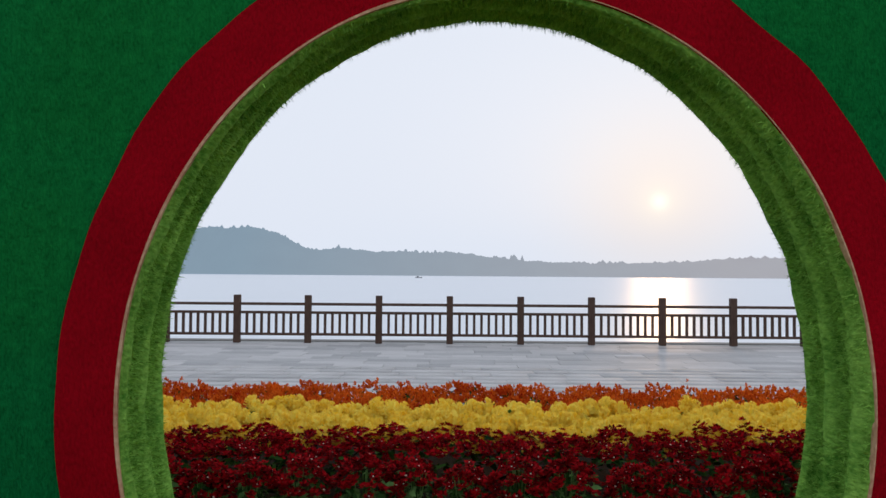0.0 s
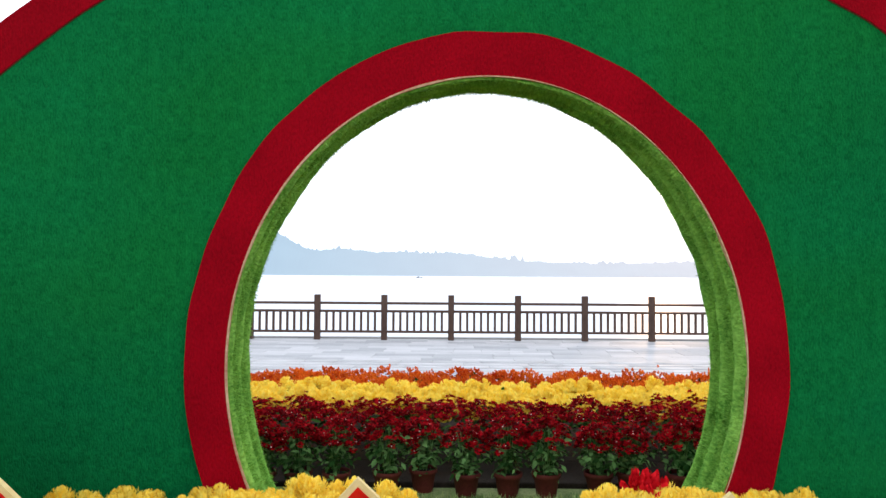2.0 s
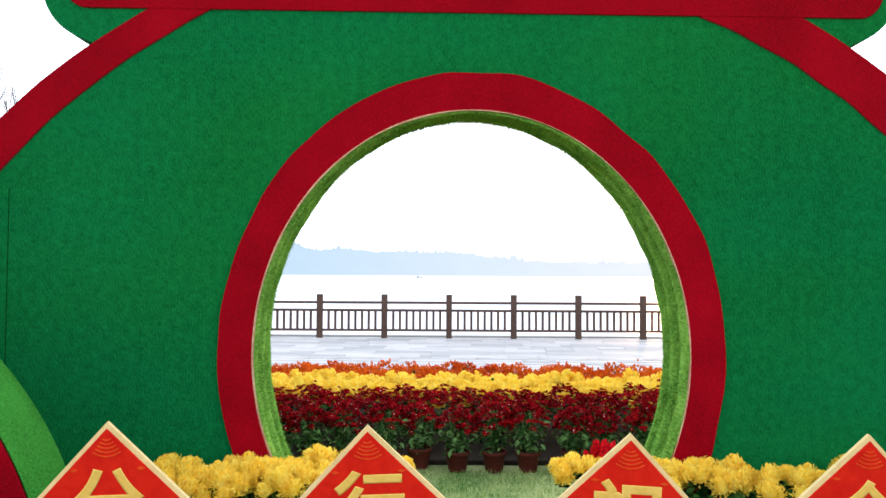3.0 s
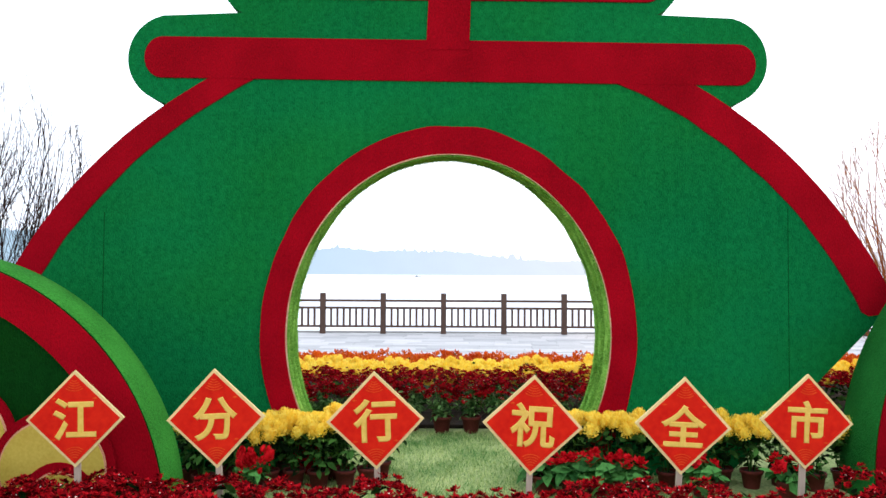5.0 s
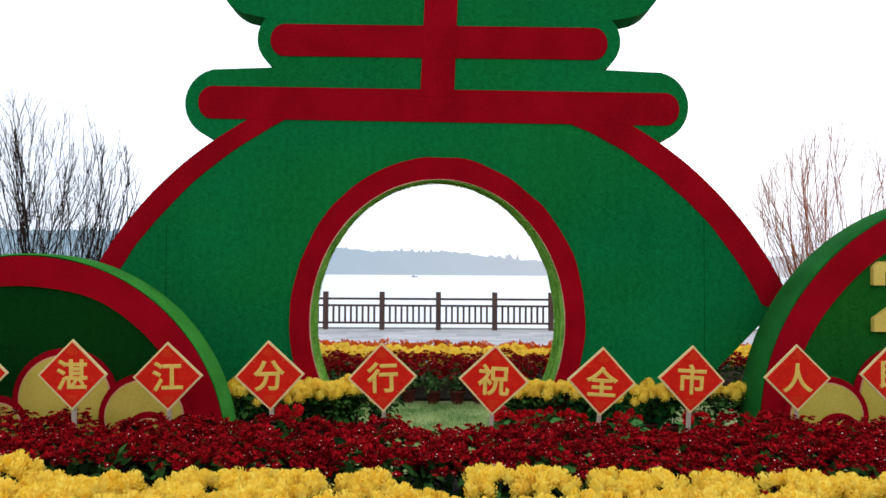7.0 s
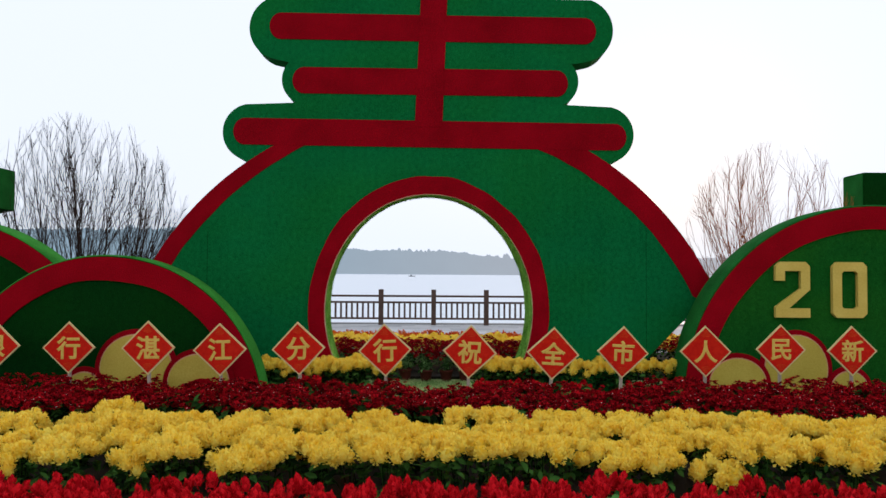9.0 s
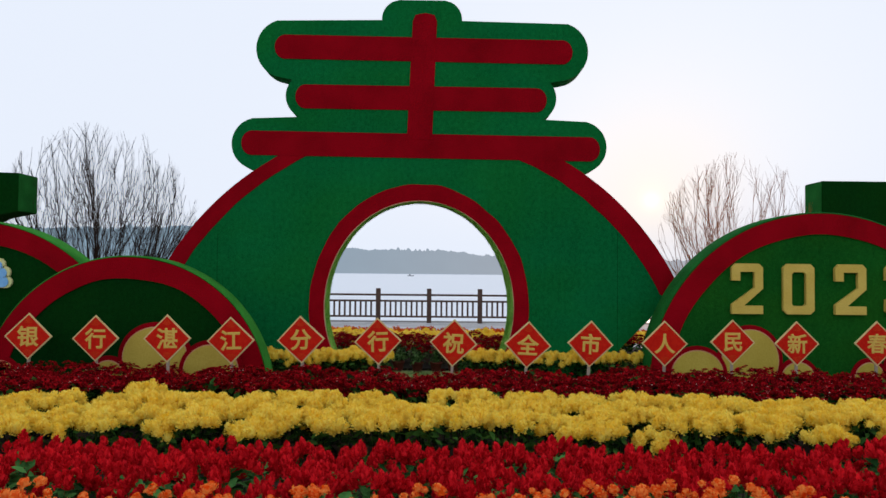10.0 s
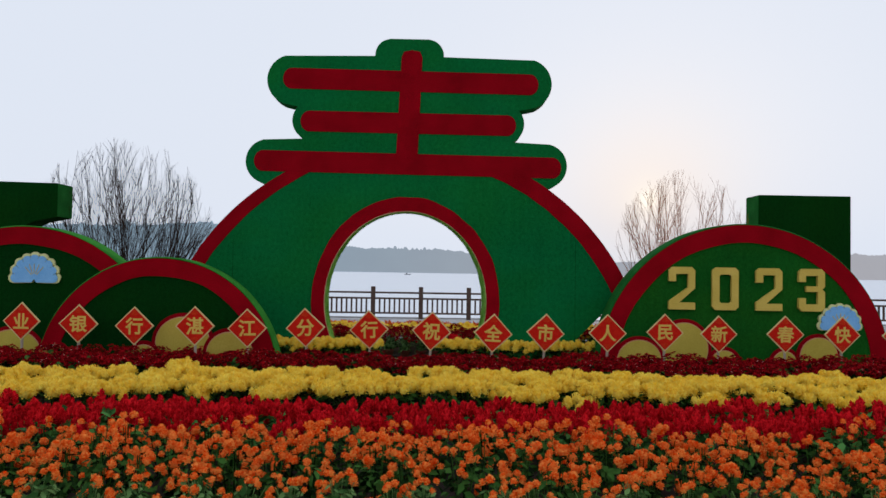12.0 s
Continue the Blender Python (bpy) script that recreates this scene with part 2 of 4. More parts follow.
BRIGHT_RED = material("bright_red_petal", (0.42, 0.003, 0.008), (0.90, 0.022, 0.034), 0.8, 6, 40, 0.0, island=0.6, through_light=0.40, spec=0.03)
ORANGE = material("orange_petal", (0.90, 0.11, 0.006), (1.0, 0.40, 0.09), 0.7, 9, 40, 0.0, island=0.6, through_light=0.45, spec=0.06)
RUST = material("rust_orange_petal", (0.50, 0.024, 0.004), (0.90, 0.23, 0.022), 0.75, 1.6, 40, 0.0, island=0.35, through_light=0.3, spec=0.05, blotch=0.9, span=(0.45, 0.95))
BARK = material("dark_bare_bark", (0.010, 0.006, 0.005), (0.050, 0.026, 0.020), 0.85, 6, 60, 0.3, 0.004, spec=0.04)
# orange-brown with the low sun's backlight put into the bark colour
BARK_BACKLIT = material("bare_bark_with_sun_glow", (0.18, 0.045, 0.018), (0.58, 0.19, 0.065), 0.85, 6, 60, 0.3, 0.004, spec=0.06)
BOAT = material("weathered_boat_paint", (0.20, 0.21, 0.22), (0.36, 0.37, 0.38), 0.6, 1, 10, 0.0)
QUAY = material("quay_stone", (0.16, 0.16, 0.15), (0.32, 0.31, 0.29), 0.85, 0.8, 20, 0.4, 0.02)
HILL = far_material("far_wooded_hill_with_haze", (0.05, 0.07, 0.065), (0.42, 0.57, 0.74), (0.76, 0.73, 0.81), 0.95)

WATER = bpy.data.materials.new("calm_lake_water")
WATER.use_nodes = True
wt = WATER.node_tree
wb = wt.nodes["Principled BSDF"]
# pale base colour stands in for part of the sky's reflection
wb.inputs["Base Color"].default_value = (0.70, 0.74, 0.79, 1)
wb.inputs["Roughness"].default_value = 0.40
wb.inputs["IOR"].default_value = 1.55
wtc, wmp, wno, wbu = (wt.nodes.new(k) for k in ("ShaderNodeTexCoord", "ShaderNodeMapping", "ShaderNodeTexNoise", "ShaderNodeBump"))
wmp.inputs["Scale"].default_value = (0.5, 1.4, 1)
wno.inputs["Scale"].default_value, wno.inputs["Detail"].default_value = 1.1, 5
wbu.inputs["Strength"].default_value, wbu.inputs["Distance"].default_value = 0.25, 0.08
wt.links.new(wtc.outputs["Object"], wmp.inputs["Vector"])
wt.links.new(wmp.outputs[0], wno.inputs["Vector"])
wt.links.new(wno.outputs["Fac"], wbu.inputs["Height"])
wt.links.new(wbu.outputs["Normal"], wb.inputs["Normal"])


# ---- building helpers ----
def link_mesh(name, me, mat, parent=None, label=""):
    if mat is not None and not me.materials:
        me.materials.append(mat)
    ob = new(name, me)
    ob.parent = parent
    return tagged(ob, label)


def part(name, bm, mat, parent=None, label="", smooth=False):
    """One mesh object from a bmesh."""
    bmesh.ops.recalc_face_normals(bm, faces=bm.faces)
    me = bpy.data.meshes.new(name)
    bm.to_mesh(me)
    bm.free()
    if smooth:
        me.shade_smooth()
    return link_mesh(name, me, mat, parent, label)


def array_part(name, verts, faces, mat, parent=None, label="", mats=None, index=None):
    """One mesh object from arrays of vertices and equal-sided faces."""
    me = bpy.data.meshes.new(name)
    verts, faces = np.asarray(verts, dtype=np.float32), np.asarray(faces, dtype=np.int32)
    n, k = faces.shape
    me.vertices.add(len(verts))
    me.vertices.foreach_set("co", verts.ravel())
    me.loops.add(n * k)
    me.loops.foreach_set("vertex_index", faces.ravel())
    me.polygons.add(n)
    me.polygons.foreach_set("loop_start", np.arange(0, n * k, k, dtype=np.int32))
    for one in (mats or [mat]):
        me.materials.append(one)
    if index is not None:
        me.polygons.foreach_set("material_index", np.asarray(index, dtype=np.int32))
    me.update(calc_edges=True)
    return link_mesh(name, me, None, parent, label)


def thing(name, at=(0, 0, 0), label="", category="", group="", kind=""):
    ob = new(name)
    ob.location = at
    ob.empty_display_size = 0.1
    return tagged(ob, label, category, group, kind)


def box_bm(x0, x1, y0, y1, z0, z1, bevel=0.0):
    bm = bmesh.new()
    bmesh.ops.create_cube(bm, size=1.0, matrix=Matrix.Translation(((x0 + x1) / 2, (y0 + y1) / 2, (z0 + z1) / 2)) @ Matrix.Diagonal((x1 - x0, y1 - y0, z1 - z0, 1)))
    if bevel:
        bmesh.ops.bevel(bm, geom=bm.edges[:], offset=bevel, segments=2, affect="EDGES", profile=0.6)
    return bm


def slab(loops, y0, y1):
    """A board with the outline loops[0] and holes loops[1:], in x and z, from y0 (front) back to y1."""
    bm = bmesh.new()
    rings = []
    edges = []
    for loop in loops:
        vs = [bm.verts.new((x, y0, z)) for x, z in loop]
        rings.append(vs)
        edges += [bm.edges.new((vs[i], vs[(i + 1) % len(vs)])) for i in range(len(vs))]
    bmesh.ops.triangle_fill(bm, use_beauty=True, use_dissolve=False, edges=edges)
    front = bm.faces[:]
    twin = {}
    for vs in rings:
        for v in vs:
            twin[v] = bm.verts.new((v.co.x, y1, v.co.z))
    for f in front:
        bm.faces.new([twin[v] for v in reversed(f.verts)])
    for vs in rings:
        for i, v in enumerate(vs):
            w = vs[(i + 1) % len(vs)]
            bm.faces.new((v, w, twin[w], twin[v]))
    return bm


def ellipse(cx, cz, rx, rz, n=72, a0=0.0, a1=360.0):
    full = abs(a1 - a0) >= 360
    steps = n if full else n + 1
    return [(cx + rx * math.cos(radians(a0 + (a1 - a0) * i / n)), cz + rz * math.sin(radians(a0 + (a1 - a0) * i / n))) for i in range(steps)]


def capsule(cx, cz, half, r, tilt=0.0, n=14, squash=1.0):
    pts = [(half - r * squash + r * squash * math.cos(a), r * math.sin(a)) for a in (radians(-90 + 180 * i / n) for i in range(n + 1))]
    pts += [(-half + r * squash - r * squash * math.cos(a), -r * math.sin(a)) for a in (radians(-90 + 180 * i / n) for i in range(n + 1))]
    c, s = math.cos(radians(tilt)), math.sin(radians(tilt))
    return [(cx + x * c - z * s, cz + x * s + z * c) for x, z in pts]


G = 0.43          # level of the lawn
PROM = 0.195      # level of the lakeside promenade
LAKE = -1.0       # level of the water

# ---- ground, promenade, lake, far shore ----
gx = [-2500, -60, -20, -8, 8, 20, 60, 2500]
gprof = [(-2500, G), (-60, G), (-10, G), (0, G), (7.6, G), (9.4, PROM - 0.03), (18.45, PROM - 0.03)]
gv = [(x, y, z) for y, z in gprof for x in gx]
gf = [(j * 8 + i, j * 8 + i + 1, (j + 1) * 8 + i + 1, (j + 1) * 8 + i) for j in range(len(gprof) - 1) for i in range(7)]
ground = array_part("ground", gv, gf, GRASS)
tagged(ground, "trodden lawn of short green and straw-coloured grass", "lawn", kind="structure")
water = array_part("water", [(x, y, LAKE) for y in (18.5, 300, 4800) for x in (-4500, 4500)], [(0, 1, 3, 2), (2, 3, 5, 4)], WATER)
tagged(water, "pale calm lake, part of the sky's reflection painted into its colour", "lake", kind="structure")
quay = part("quay_wall", box_bm(-80, 80, 18.32, 18.75, LAKE - 0.6, PROM + 0.02, 0.02), QUAY)
tagged(quay, "stone edge of the promenade above the lake", "wall", kind="structure")


def hill_height(x):
    """Crest of the far wooded shore."""
    def rise(a, b):
        t = min(1, max(0, (x - a) / (b - a)))
        return t * t * (3 - 2 * t)
    h = 82 - 13 * rise(-345, -275) - 24 * rise(-300, -232) - 8 * (1 - rise(-540, -400)) - 5 * rise(-200, -60) - 17 * rise(0, 210) + 12 * rise(330, 600) + 8 * rise(600, 720)
    h += 3.0 * noise.noise((x * 0.02, 3.1, 0)) + 1.6 * noise.noise((x * 0.09, 7.7, 0))
    return h


hv, hf = [], []
cols = [(-1500 + 2.5 * i) for i in range(1300)]
for i, x in enumerate(cols):
    h = hill_height(x)
    tree = max(0.0, noise.noise((x * 0.31, 0.5, 2.0)) + 0.12) * (3.0 + 12.0 * max(0.0, noise.noise((x * 0.012, 4.0, 1.0)) + 0.25))
    hv += [(x, 1250, LAKE - 0.5), (x, 1258, LAKE + 5 + 2 * noise.noise((x * 0.1, 1, 1))), (x, 1300, h * 0.8), (x, 1345, h + tree), (x, 1420, h * 0.6)]
    if i:
        a, b = (i - 1) * 5, i * 5
        hf += [(a + k, b + k, b + k + 1, a + k + 1) for k in range(4)]
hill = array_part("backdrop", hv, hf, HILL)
tagged(hill, "wooded hills on the far shore with blue-grey haze painted in", "hills", kind="structure")

boat = thing("boat", (-17.5, 545, LAKE), "small dark fishing boat far out on the lake", "boat")
bmh = bmesh.new()
rows_b = []
for u in (-1, -0.7, -0.2, 0.4, 0.8, 1.0):
    wdt = 0.75 * (1 - max(0, u) ** 2.5) * (1 - 0.25 * max(0, -u)) + 0.03
    sheer = 0.55 + 0.35 * max(0, u) ** 2
    rows_b.append([bmh.verts.new((u * 2.4, s * wdt * k, z)) for s, k, z in ((-1, 1, sheer), (-1, 0.7, -0.1), (1, 0.7, -0.1), (1, 1, sheer))])
for a, b in zip(rows_b, rows_b[1:]):
    for k in range(4):
        bmh.faces.new((a[k], b[k], b[(k + 1) % 4], a[(k + 1) % 4]))
bmh.faces.new(rows_b[0])
bmh.faces.new(rows_b[-1])
part("hull", bmh, BOAT, boat)
part("cabin", box_bm(-1.3, 0.1, -0.45, 0.45, 0.5, 1.35, 0.08), BOAT, boat)


# ---- flower geometry ----
def petal_head(rings, seed):
    """A bloom of unit radius: rings of (count, tilt in degrees, length, width, start radius, lift). Triangles only."""
    rng = np.random.default_rng(seed)
    vs, fs = [], []
    for count, tilt, length, width, start, lift in rings:
        off = rng.random() * 6.28
        for i in range(count):
            a = off + 6.283 * i / count + rng.normal(0, 0.12)
            t = math.radians(tilt + rng.normal(0, 9))
            ln = length * (1 + rng.normal(0, 0.1))
            d = np.array((math.cos(a), math.sin(a), 0.0))
            s = np.array((-math.sin(a), math.cos(a), 0.0))
            up = np.array((0, 0, 1.0))
            base = d * start + up * lift
            mid = base + (d * math.cos(t) + up * math.sin(t)) * ln * 0.55
            tip = mid + (d * math.cos(t + 0.5) + up * math.sin(t + 0.5)) * ln * 0.45
            k = len(vs)
            vs += [base, mid + s * width * 0.6 + up * 0.03, tip, mid - s * width * 0.6 + up * 0.03]
            fs += [(k, k + 1, k + 3), (k + 1, k + 2, k + 3)]
    return np.array(vs), np.array(fs)


def leaf_shape():
    vs = np.array(((0, 0, 0), (0.35, -0.26, 0.05), (0.40, 0.0, -0.02), (0.35, 0.26, 0.05), (0.72, -0.17, 0.02), (0.72, 0.17, 0.02), (1.0, 0.0, -0.10)))
    fs = np.array(((0, 1, 2), (0, 2, 3), (1, 4, 2), (2, 5, 3), (2, 4, 6), (2, 6, 5)))
    return vs, fs


def globe_head(count, length, width, lift, flare, seed, cover=0.72):
    """A ball-shaped bloom of unit radius: petals spread over a sphere, each standing off it by the flare."""
    rng = np.random.default_rng(seed)
    vs, fs = [], []
    for i in range(count):
        zz = 1 - 2 * cover * (i + 0.5) / count
        a = i * 2.39996 + rng.normal(0, 0.15)
        rr = math.sqrt(max(0.0, 1 - zz * zz))
        n = np.array((rr * math.cos(a), rr * math.sin(a), zz))
        down = np.array((zz * math.cos(a), zz * math.sin(a), -rr)) if rr > 0.05 else np.array((1.0, 0, 0))
        side = np.cross(n, down)
        f = flare * (1 + rng.normal(0, 0.25))
        out = n * math.sin(f) - down * math.cos(f) * (1 if rng.random() < 0.8 else -0.4)
        base = n * (0.52 + rng.normal(0, 0.03)) + np.array((0, 0, lift))
        ln = length * (1 + rng.normal(0, 0.12))
        mid = base + out * ln * 0.55 + n * 0.08
        tip = base + out * ln
        k = len(vs)
        vs += [base, mid + side * width * 0.5, tip, mid - side * width * 0.5]
        fs += [(k, k + 1, k + 3), (k + 1, k + 2, k + 3)]
    k = len(vs)
    for r, z in ((0.0, 0.60), (0.52, 0.22), (0.50, -0.25)):
        for i in range(1 if r == 0 else 6):
            vs.append(np.array((r * math.cos(1.0472 * i), r * math.sin(1.0472 * i), z + lift)))
    for i in range(6):
        a, b = k + 1 + i, k + 1 + (i + 1) % 6
        fs += [(k, a, b), (a, a + 6, b + 6), (a, b + 6, b)]
    return np.array(vs), np.array(fs)


POMPOM = [globe_head(44, 0.46, 0.29, 0.2, 0.62, s, 0.80) for s in (1, 2, 3)]
POMPOM_NEAR = [globe_head(90, 0.46, 0.20, 0.2, 0.66, s, 0.85) for s in (1, 2, 3)]
POMPOM_FAR = [globe_head(26, 0.52, 0.42, 0.2, 0.50, s) for s in (1, 2, 3)]
DAISY = [petal_head(((9, 8, 0.95, 0.42, 0.06, 0.0), (6, 40, 0.6, 0.36, 0.04, 0.05)), s) for s in (4, 5, 6)]
BRACT = [petal_head(((6, 5, 1.0, 0.62, 0.03, 0.0), (5, 48, 0.85, 0.55, 0.02, 0.05), (3, 75, 0.7, 0.45, 0.0, 0.1)), s) for s in (7, 8, 9)]
GLOBE = [globe_head(28, 0.50, 0.56, 0.4, 0.40, s, 0.82) for s in (10, 11, 12)]
FLAME = [(globe_head(30, 0.62, 0.60, 0.35, 0.55, s, 0.86)[0] * np.array((0.78, 0.78, 1.45)), globe_head(30, 0.62, 0.60, 0.35, 0.55, s, 0.86)[1]) for s in (16, 17, 18)]
PLUME = [petal_head(((4, 42, 0.8, 0.50, 0.10, 0.0), (3, 66, 0.8, 0.40, 0.03, 0.35)), s) for s in (13, 14, 15)]
DOT = (np.array(((-0.5, -0.5, 0), (0.5, -0.5, 0), (0.5, 0.5, 0), (-0.5, 0.5, 0), (0, 0, 0.6))), np.array(((0, 1, 4), (1, 2, 4), (2, 3, 4), (3, 0, 4))))
LEAFLET = leaf_shape()
STEM = (np.array(((-0.5, -0.3, 0), (0.5, -0.3, 0), (0, 0.55, 0), (-0.4, -0.25, 1), (0.4, -0.25, 1), (0, 0.45, 1))), np.array(((0, 1, 4), (0, 4, 3), (1, 2, 5), (1, 5, 4), (2, 0, 3), (2, 3, 5))))


def frames_for(rng, normals):
    """A turn for each normal, spun at random about it."""
    n = normals / np.linalg.norm(normals, axis=1, keepdims=True)
    r = rng.normal(size=n.shape)
    x = np.cross(n, r)
    x /= np.linalg.norm(x, axis=1, keepdims=True)
    y = np.cross(n, x)
    return np.stack((x, y, n), axis=2)


def scatter(shapes, rng, at, turns, sizes):
    """Copies of the shapes joined into arrays: vertices and triangles. sizes: (n,) or (n, 3)."""
    at, sizes = np.asarray(at, dtype=float), np.asarray(sizes, dtype=float)
    if sizes.ndim == 1:
        sizes = np.repeat(sizes[:, None], 3, axis=1)
    pick = rng.integers(0, len(shapes), len(at))
    vs_all, fs_all, k = [], [], 0
    for s, (vs, fs) in enumerate(shapes):
        sel = np.nonzero(pick == s)[0]
        if not len(sel):
            continue
        local = vs[None, :, :] * sizes[sel][:, None, :]
        placed = np.einsum("nij,nvj->nvi", turns[sel], local) + at[sel][:, None, :]
        vs_all.append(placed.reshape(-1, 3))
        f = fs[None] + (k + np.arange(len(sel)) * len(vs))[:, None, None]
        fs_all.append(f.reshape(-1, 3))
        k += len(sel) * len(vs)
    return np.concatenate(vs_all), np.concatenate(fs_all)


def plants(rng, centres, base, top, radius, heads, head, size, drop, leaf_n, leaf_size, lean=0.5, top_var=0.03, low=0.0, dots=False, stems=0, jitter=0.018):
    """Arrays of blooms, hearts, leaves and stems for plants that stand at the centres."""
    c = np.asarray(centres, dtype=float)
    n = len(c)
    tops = top + rng.normal(0, top_var, n)
    who = np.repeat(np.arange(n), heads)
    m = len(who)
    r = np.sqrt(rng.random(m)) * 1.0
    a = rng.random(m) * 6.283
    hx = c[who, 0] + r * radius * np.cos(a)
    hy = c[who, 1] + r * radius * np.sin(a)
    hz = tops[who] - drop * r ** 2.2 + rng.normal(0, jitter, m)
    at = np.stack((hx, hy, hz), 1)
    nrm = np.stack((lean * r * np.cos(a) + rng.normal(0, 0.2, m), lean * r * np.sin(a) + rng.normal(0, 0.2, m), np.ones(m)), 1)
    sz = size * (1 + rng.normal(0, 0.16, m)).clip(0.55, 1.5)
    out = {"bloom": scatter(head, rng, at, frames_for(rng, nrm), sz)}
    if dots:
        nn = nrm / np.linalg.norm(nrm, axis=1, keepdims=True)
        some = rng.random(m) < 0.28
        out["heart"] = scatter([DOT], rng, (at + nn * (sz * 0.22)[:, None])[some], frames_for(rng, nrm)[some], sz[some] * 0.24)
    who = np.repeat(np.arange(n), leaf_n)
    m = len(who)
    r = np.sqrt(rng.random(m)) * 1.05
    a = rng.random(m) * 6.283
    f = rng.random(m) ** 0.75
    z0 = base + low
    lz = z0 + (tops[who] - drop * r ** 2 - 0.02 - z0) * f
    at = np.stack((c[who, 0] + r * radius * (0.45 + 0.55 * f) * np.cos(a), c[who, 1] + r * radius * (0.45 + 0.55 * f) * np.sin(a), lz), 1)
    nrm = np.stack((0.7 * np.cos(a) + rng.normal(0, 0.5, m), 0.7 * np.sin(a) + rng.normal(0, 0.5, m), 0.6 + rng.random(m)), 1)
    out["leaf"] = scatter([LEAFLET], rng, at, frames_for(rng, nrm), leaf_size * (0.6 + 0.8 * rng.random(m)))
    if stems:
        who = np.repeat(np.arange(n), stems)
        m = len(who)
        a = rng.random(m) * 6.283
        r = rng.random(m) * radius * 0.75
        top_at = np.stack((c[who, 0] + r * np.cos(a), c[who, 1] + r * np.sin(a), tops[who] - 0.03), 1)
        foot = np.stack((c[who, 0] + 0.25 * r * np.cos(a), c[who, 1] + 0.25 * r * np.sin(a), np.full(m, base)), 1)
        d = top_at - foot
        ln = np.linalg.norm(d, axis=1)
        out["stem"] = scatter([STEM], rng, foot, frames_for(rng, d), np.stack((np.full(m, 0.006), np.full(m, 0.006), ln), 1))
    return out


def grid_centres(rng, x0, x1, y0, y1, step, jitter=0.25):
    pts = []
    ny = max(1, round((y1 - y0) / step))
    nx = max(1, round((x1 - x0) / step))
    for j in range(ny):
        for i in range(nx):
            pts.append((x0 + (i + 0.5 + 0.5 * (j % 2)) * (x1 - x0) / nx, y0 + (j + 0.5) * (y1 - y0) / ny))
    p = np.array(pts)
    return p + rng.normal(0, step * jitter * 0.5, p.shape)


def bed(label, seed, rect, step, mats, leaf=None, ground_out=0.14, **kw):
    """A massed bed of flowers: one uncountable planting with its blooms, leaves and stems."""
    rng = np.random.default_rng(seed)
    cs = grid_centres(rng, *rect, step)
    arr = plants(rng, cs, G, **kw)
    ob = thing("flower_bed", ((rect[0] + rect[1]) / 2, (rect[2] + rect[3]) / 2, G), label, "flower bed", "massed flower beds", "stuff")
    off = np.array(ob.location)
    # dark layer laid on the lawn, reaching a little beyond the planting
    hx, hy = (rect[1] - rect[0]) / 2 + 0.15, (rect[3] - rect[2]) / 2 + ground_out
    part("soil", box_bm(-hx, hx, -hy, hy, -0.02, 0.02 + 0.004 * (seed % 7), 0.015), SOIL, ob, "dark ground layer under the flowers")
    for key, mat, name in (("bloom", mats[0], "bloom_mass"), ("heart", HEART, "heart_mass"), ("leaf", leaf or LEAF, "foliage"), ("stem", leaf or LEAF, "stalk_mass")):
        if key in arr:
            vs, fs = arr[key]
            child = array_part(name, vs - off, fs, mat, ob)
            child["kind"] = "stuff"
    return ob


# ---- the great arch shaped like the character for spring ----
AX = 0.165                      # middle of the doorway
FACE, BACK = 2.42, 2.74
IN_A, IN_B, IN_Z = 1.170, 1.313, 1.42
OUT_A, OUT_B = 1.355, 1.518
DOME_X, DOME_Z, DOME_R = 0.153, 0.153, 3.583
# green body: middle x, z, half length, radius; red stroke: middle x, z, half length, radius, tilt
BARS = ((0.15, 3.425, 2.33, 0.325, 0.168, 3.416, 2.225, 0.150, -0.5), (0.165, 4.03, 1.685, 0.29, 0.165, 4.013, 1.562, 0.149, -0.3), (0.175, 4.62, 2.07, 0.37, 0.192, 4.626, 1.855, 0.150, -0.5))


def body_half(z, side):
    """Half-width of the green board at a height, left (-1) or right (1) of the middle line."""
    best = 0.0
    for cx, cz, half, r, *_ in BARS:
        if abs(z - cz) < r:
            best = max(best, half - r + math.sqrt(r * r - (z - cz) ** 2) + side * (cx - AX))
    if z >= 1.68:
        d = DOME_R ** 2 - (z - DOME_Z) ** 2
        if d > 0 and z < 3.45:
            best = max(best, math.sqrt(d) + side * (DOME_X - AX))
    else:
        q = 1.68 - z
        best = max(best, math.sqrt(DOME_R ** 2 - (1.68 - DOME_Z) ** 2) - 0.98 * q + side * (DOME_X - AX))
    if z > 4.6:
        top = 5.25
        r = 0.24
        if z <= top:
            over = max(0.0, z - (top - r))
            best = max(best, 0.5 - r + math.sqrt(max(0.0, r * r - over * over)))
    return best


def board_outline():
    zs = [G - 0.05 + (5.249 - G + 0.05) * i / 210 for i in range(211)]
    right = [(AX + body_half(z, 1), z) for z in zs]
    left = [(AX - body_half(z, -1), z) for z in reversed(zs)]
    return right + left


arch = thing("spring_character_arch", (AX, FACE, G), "green turf archway shaped like a giant spring character with red strokes", "archway")


def local_board(loops, y0, y1):
    moved = [[(x - AX, z - G) for x, z in loop] for loop in loops]
    return slab(moved, y0 - FACE, y1 - FACE)


doorway = [(x, z) for x, z in ellipse(AX, IN_Z, IN_A + 0.03, IN_B + 0.055, 120, -47.5, 227.5)]
outline = board_outline()
# the doorway is open to the ground: outline runs along it between the two feet
foot_r, foot_l = doorway[0], doorway[-1]
notched = list(outline)
notched += [(foot_l[0], G - 0.05), *reversed(doorway), (foot_r[0], G - 0.05)]
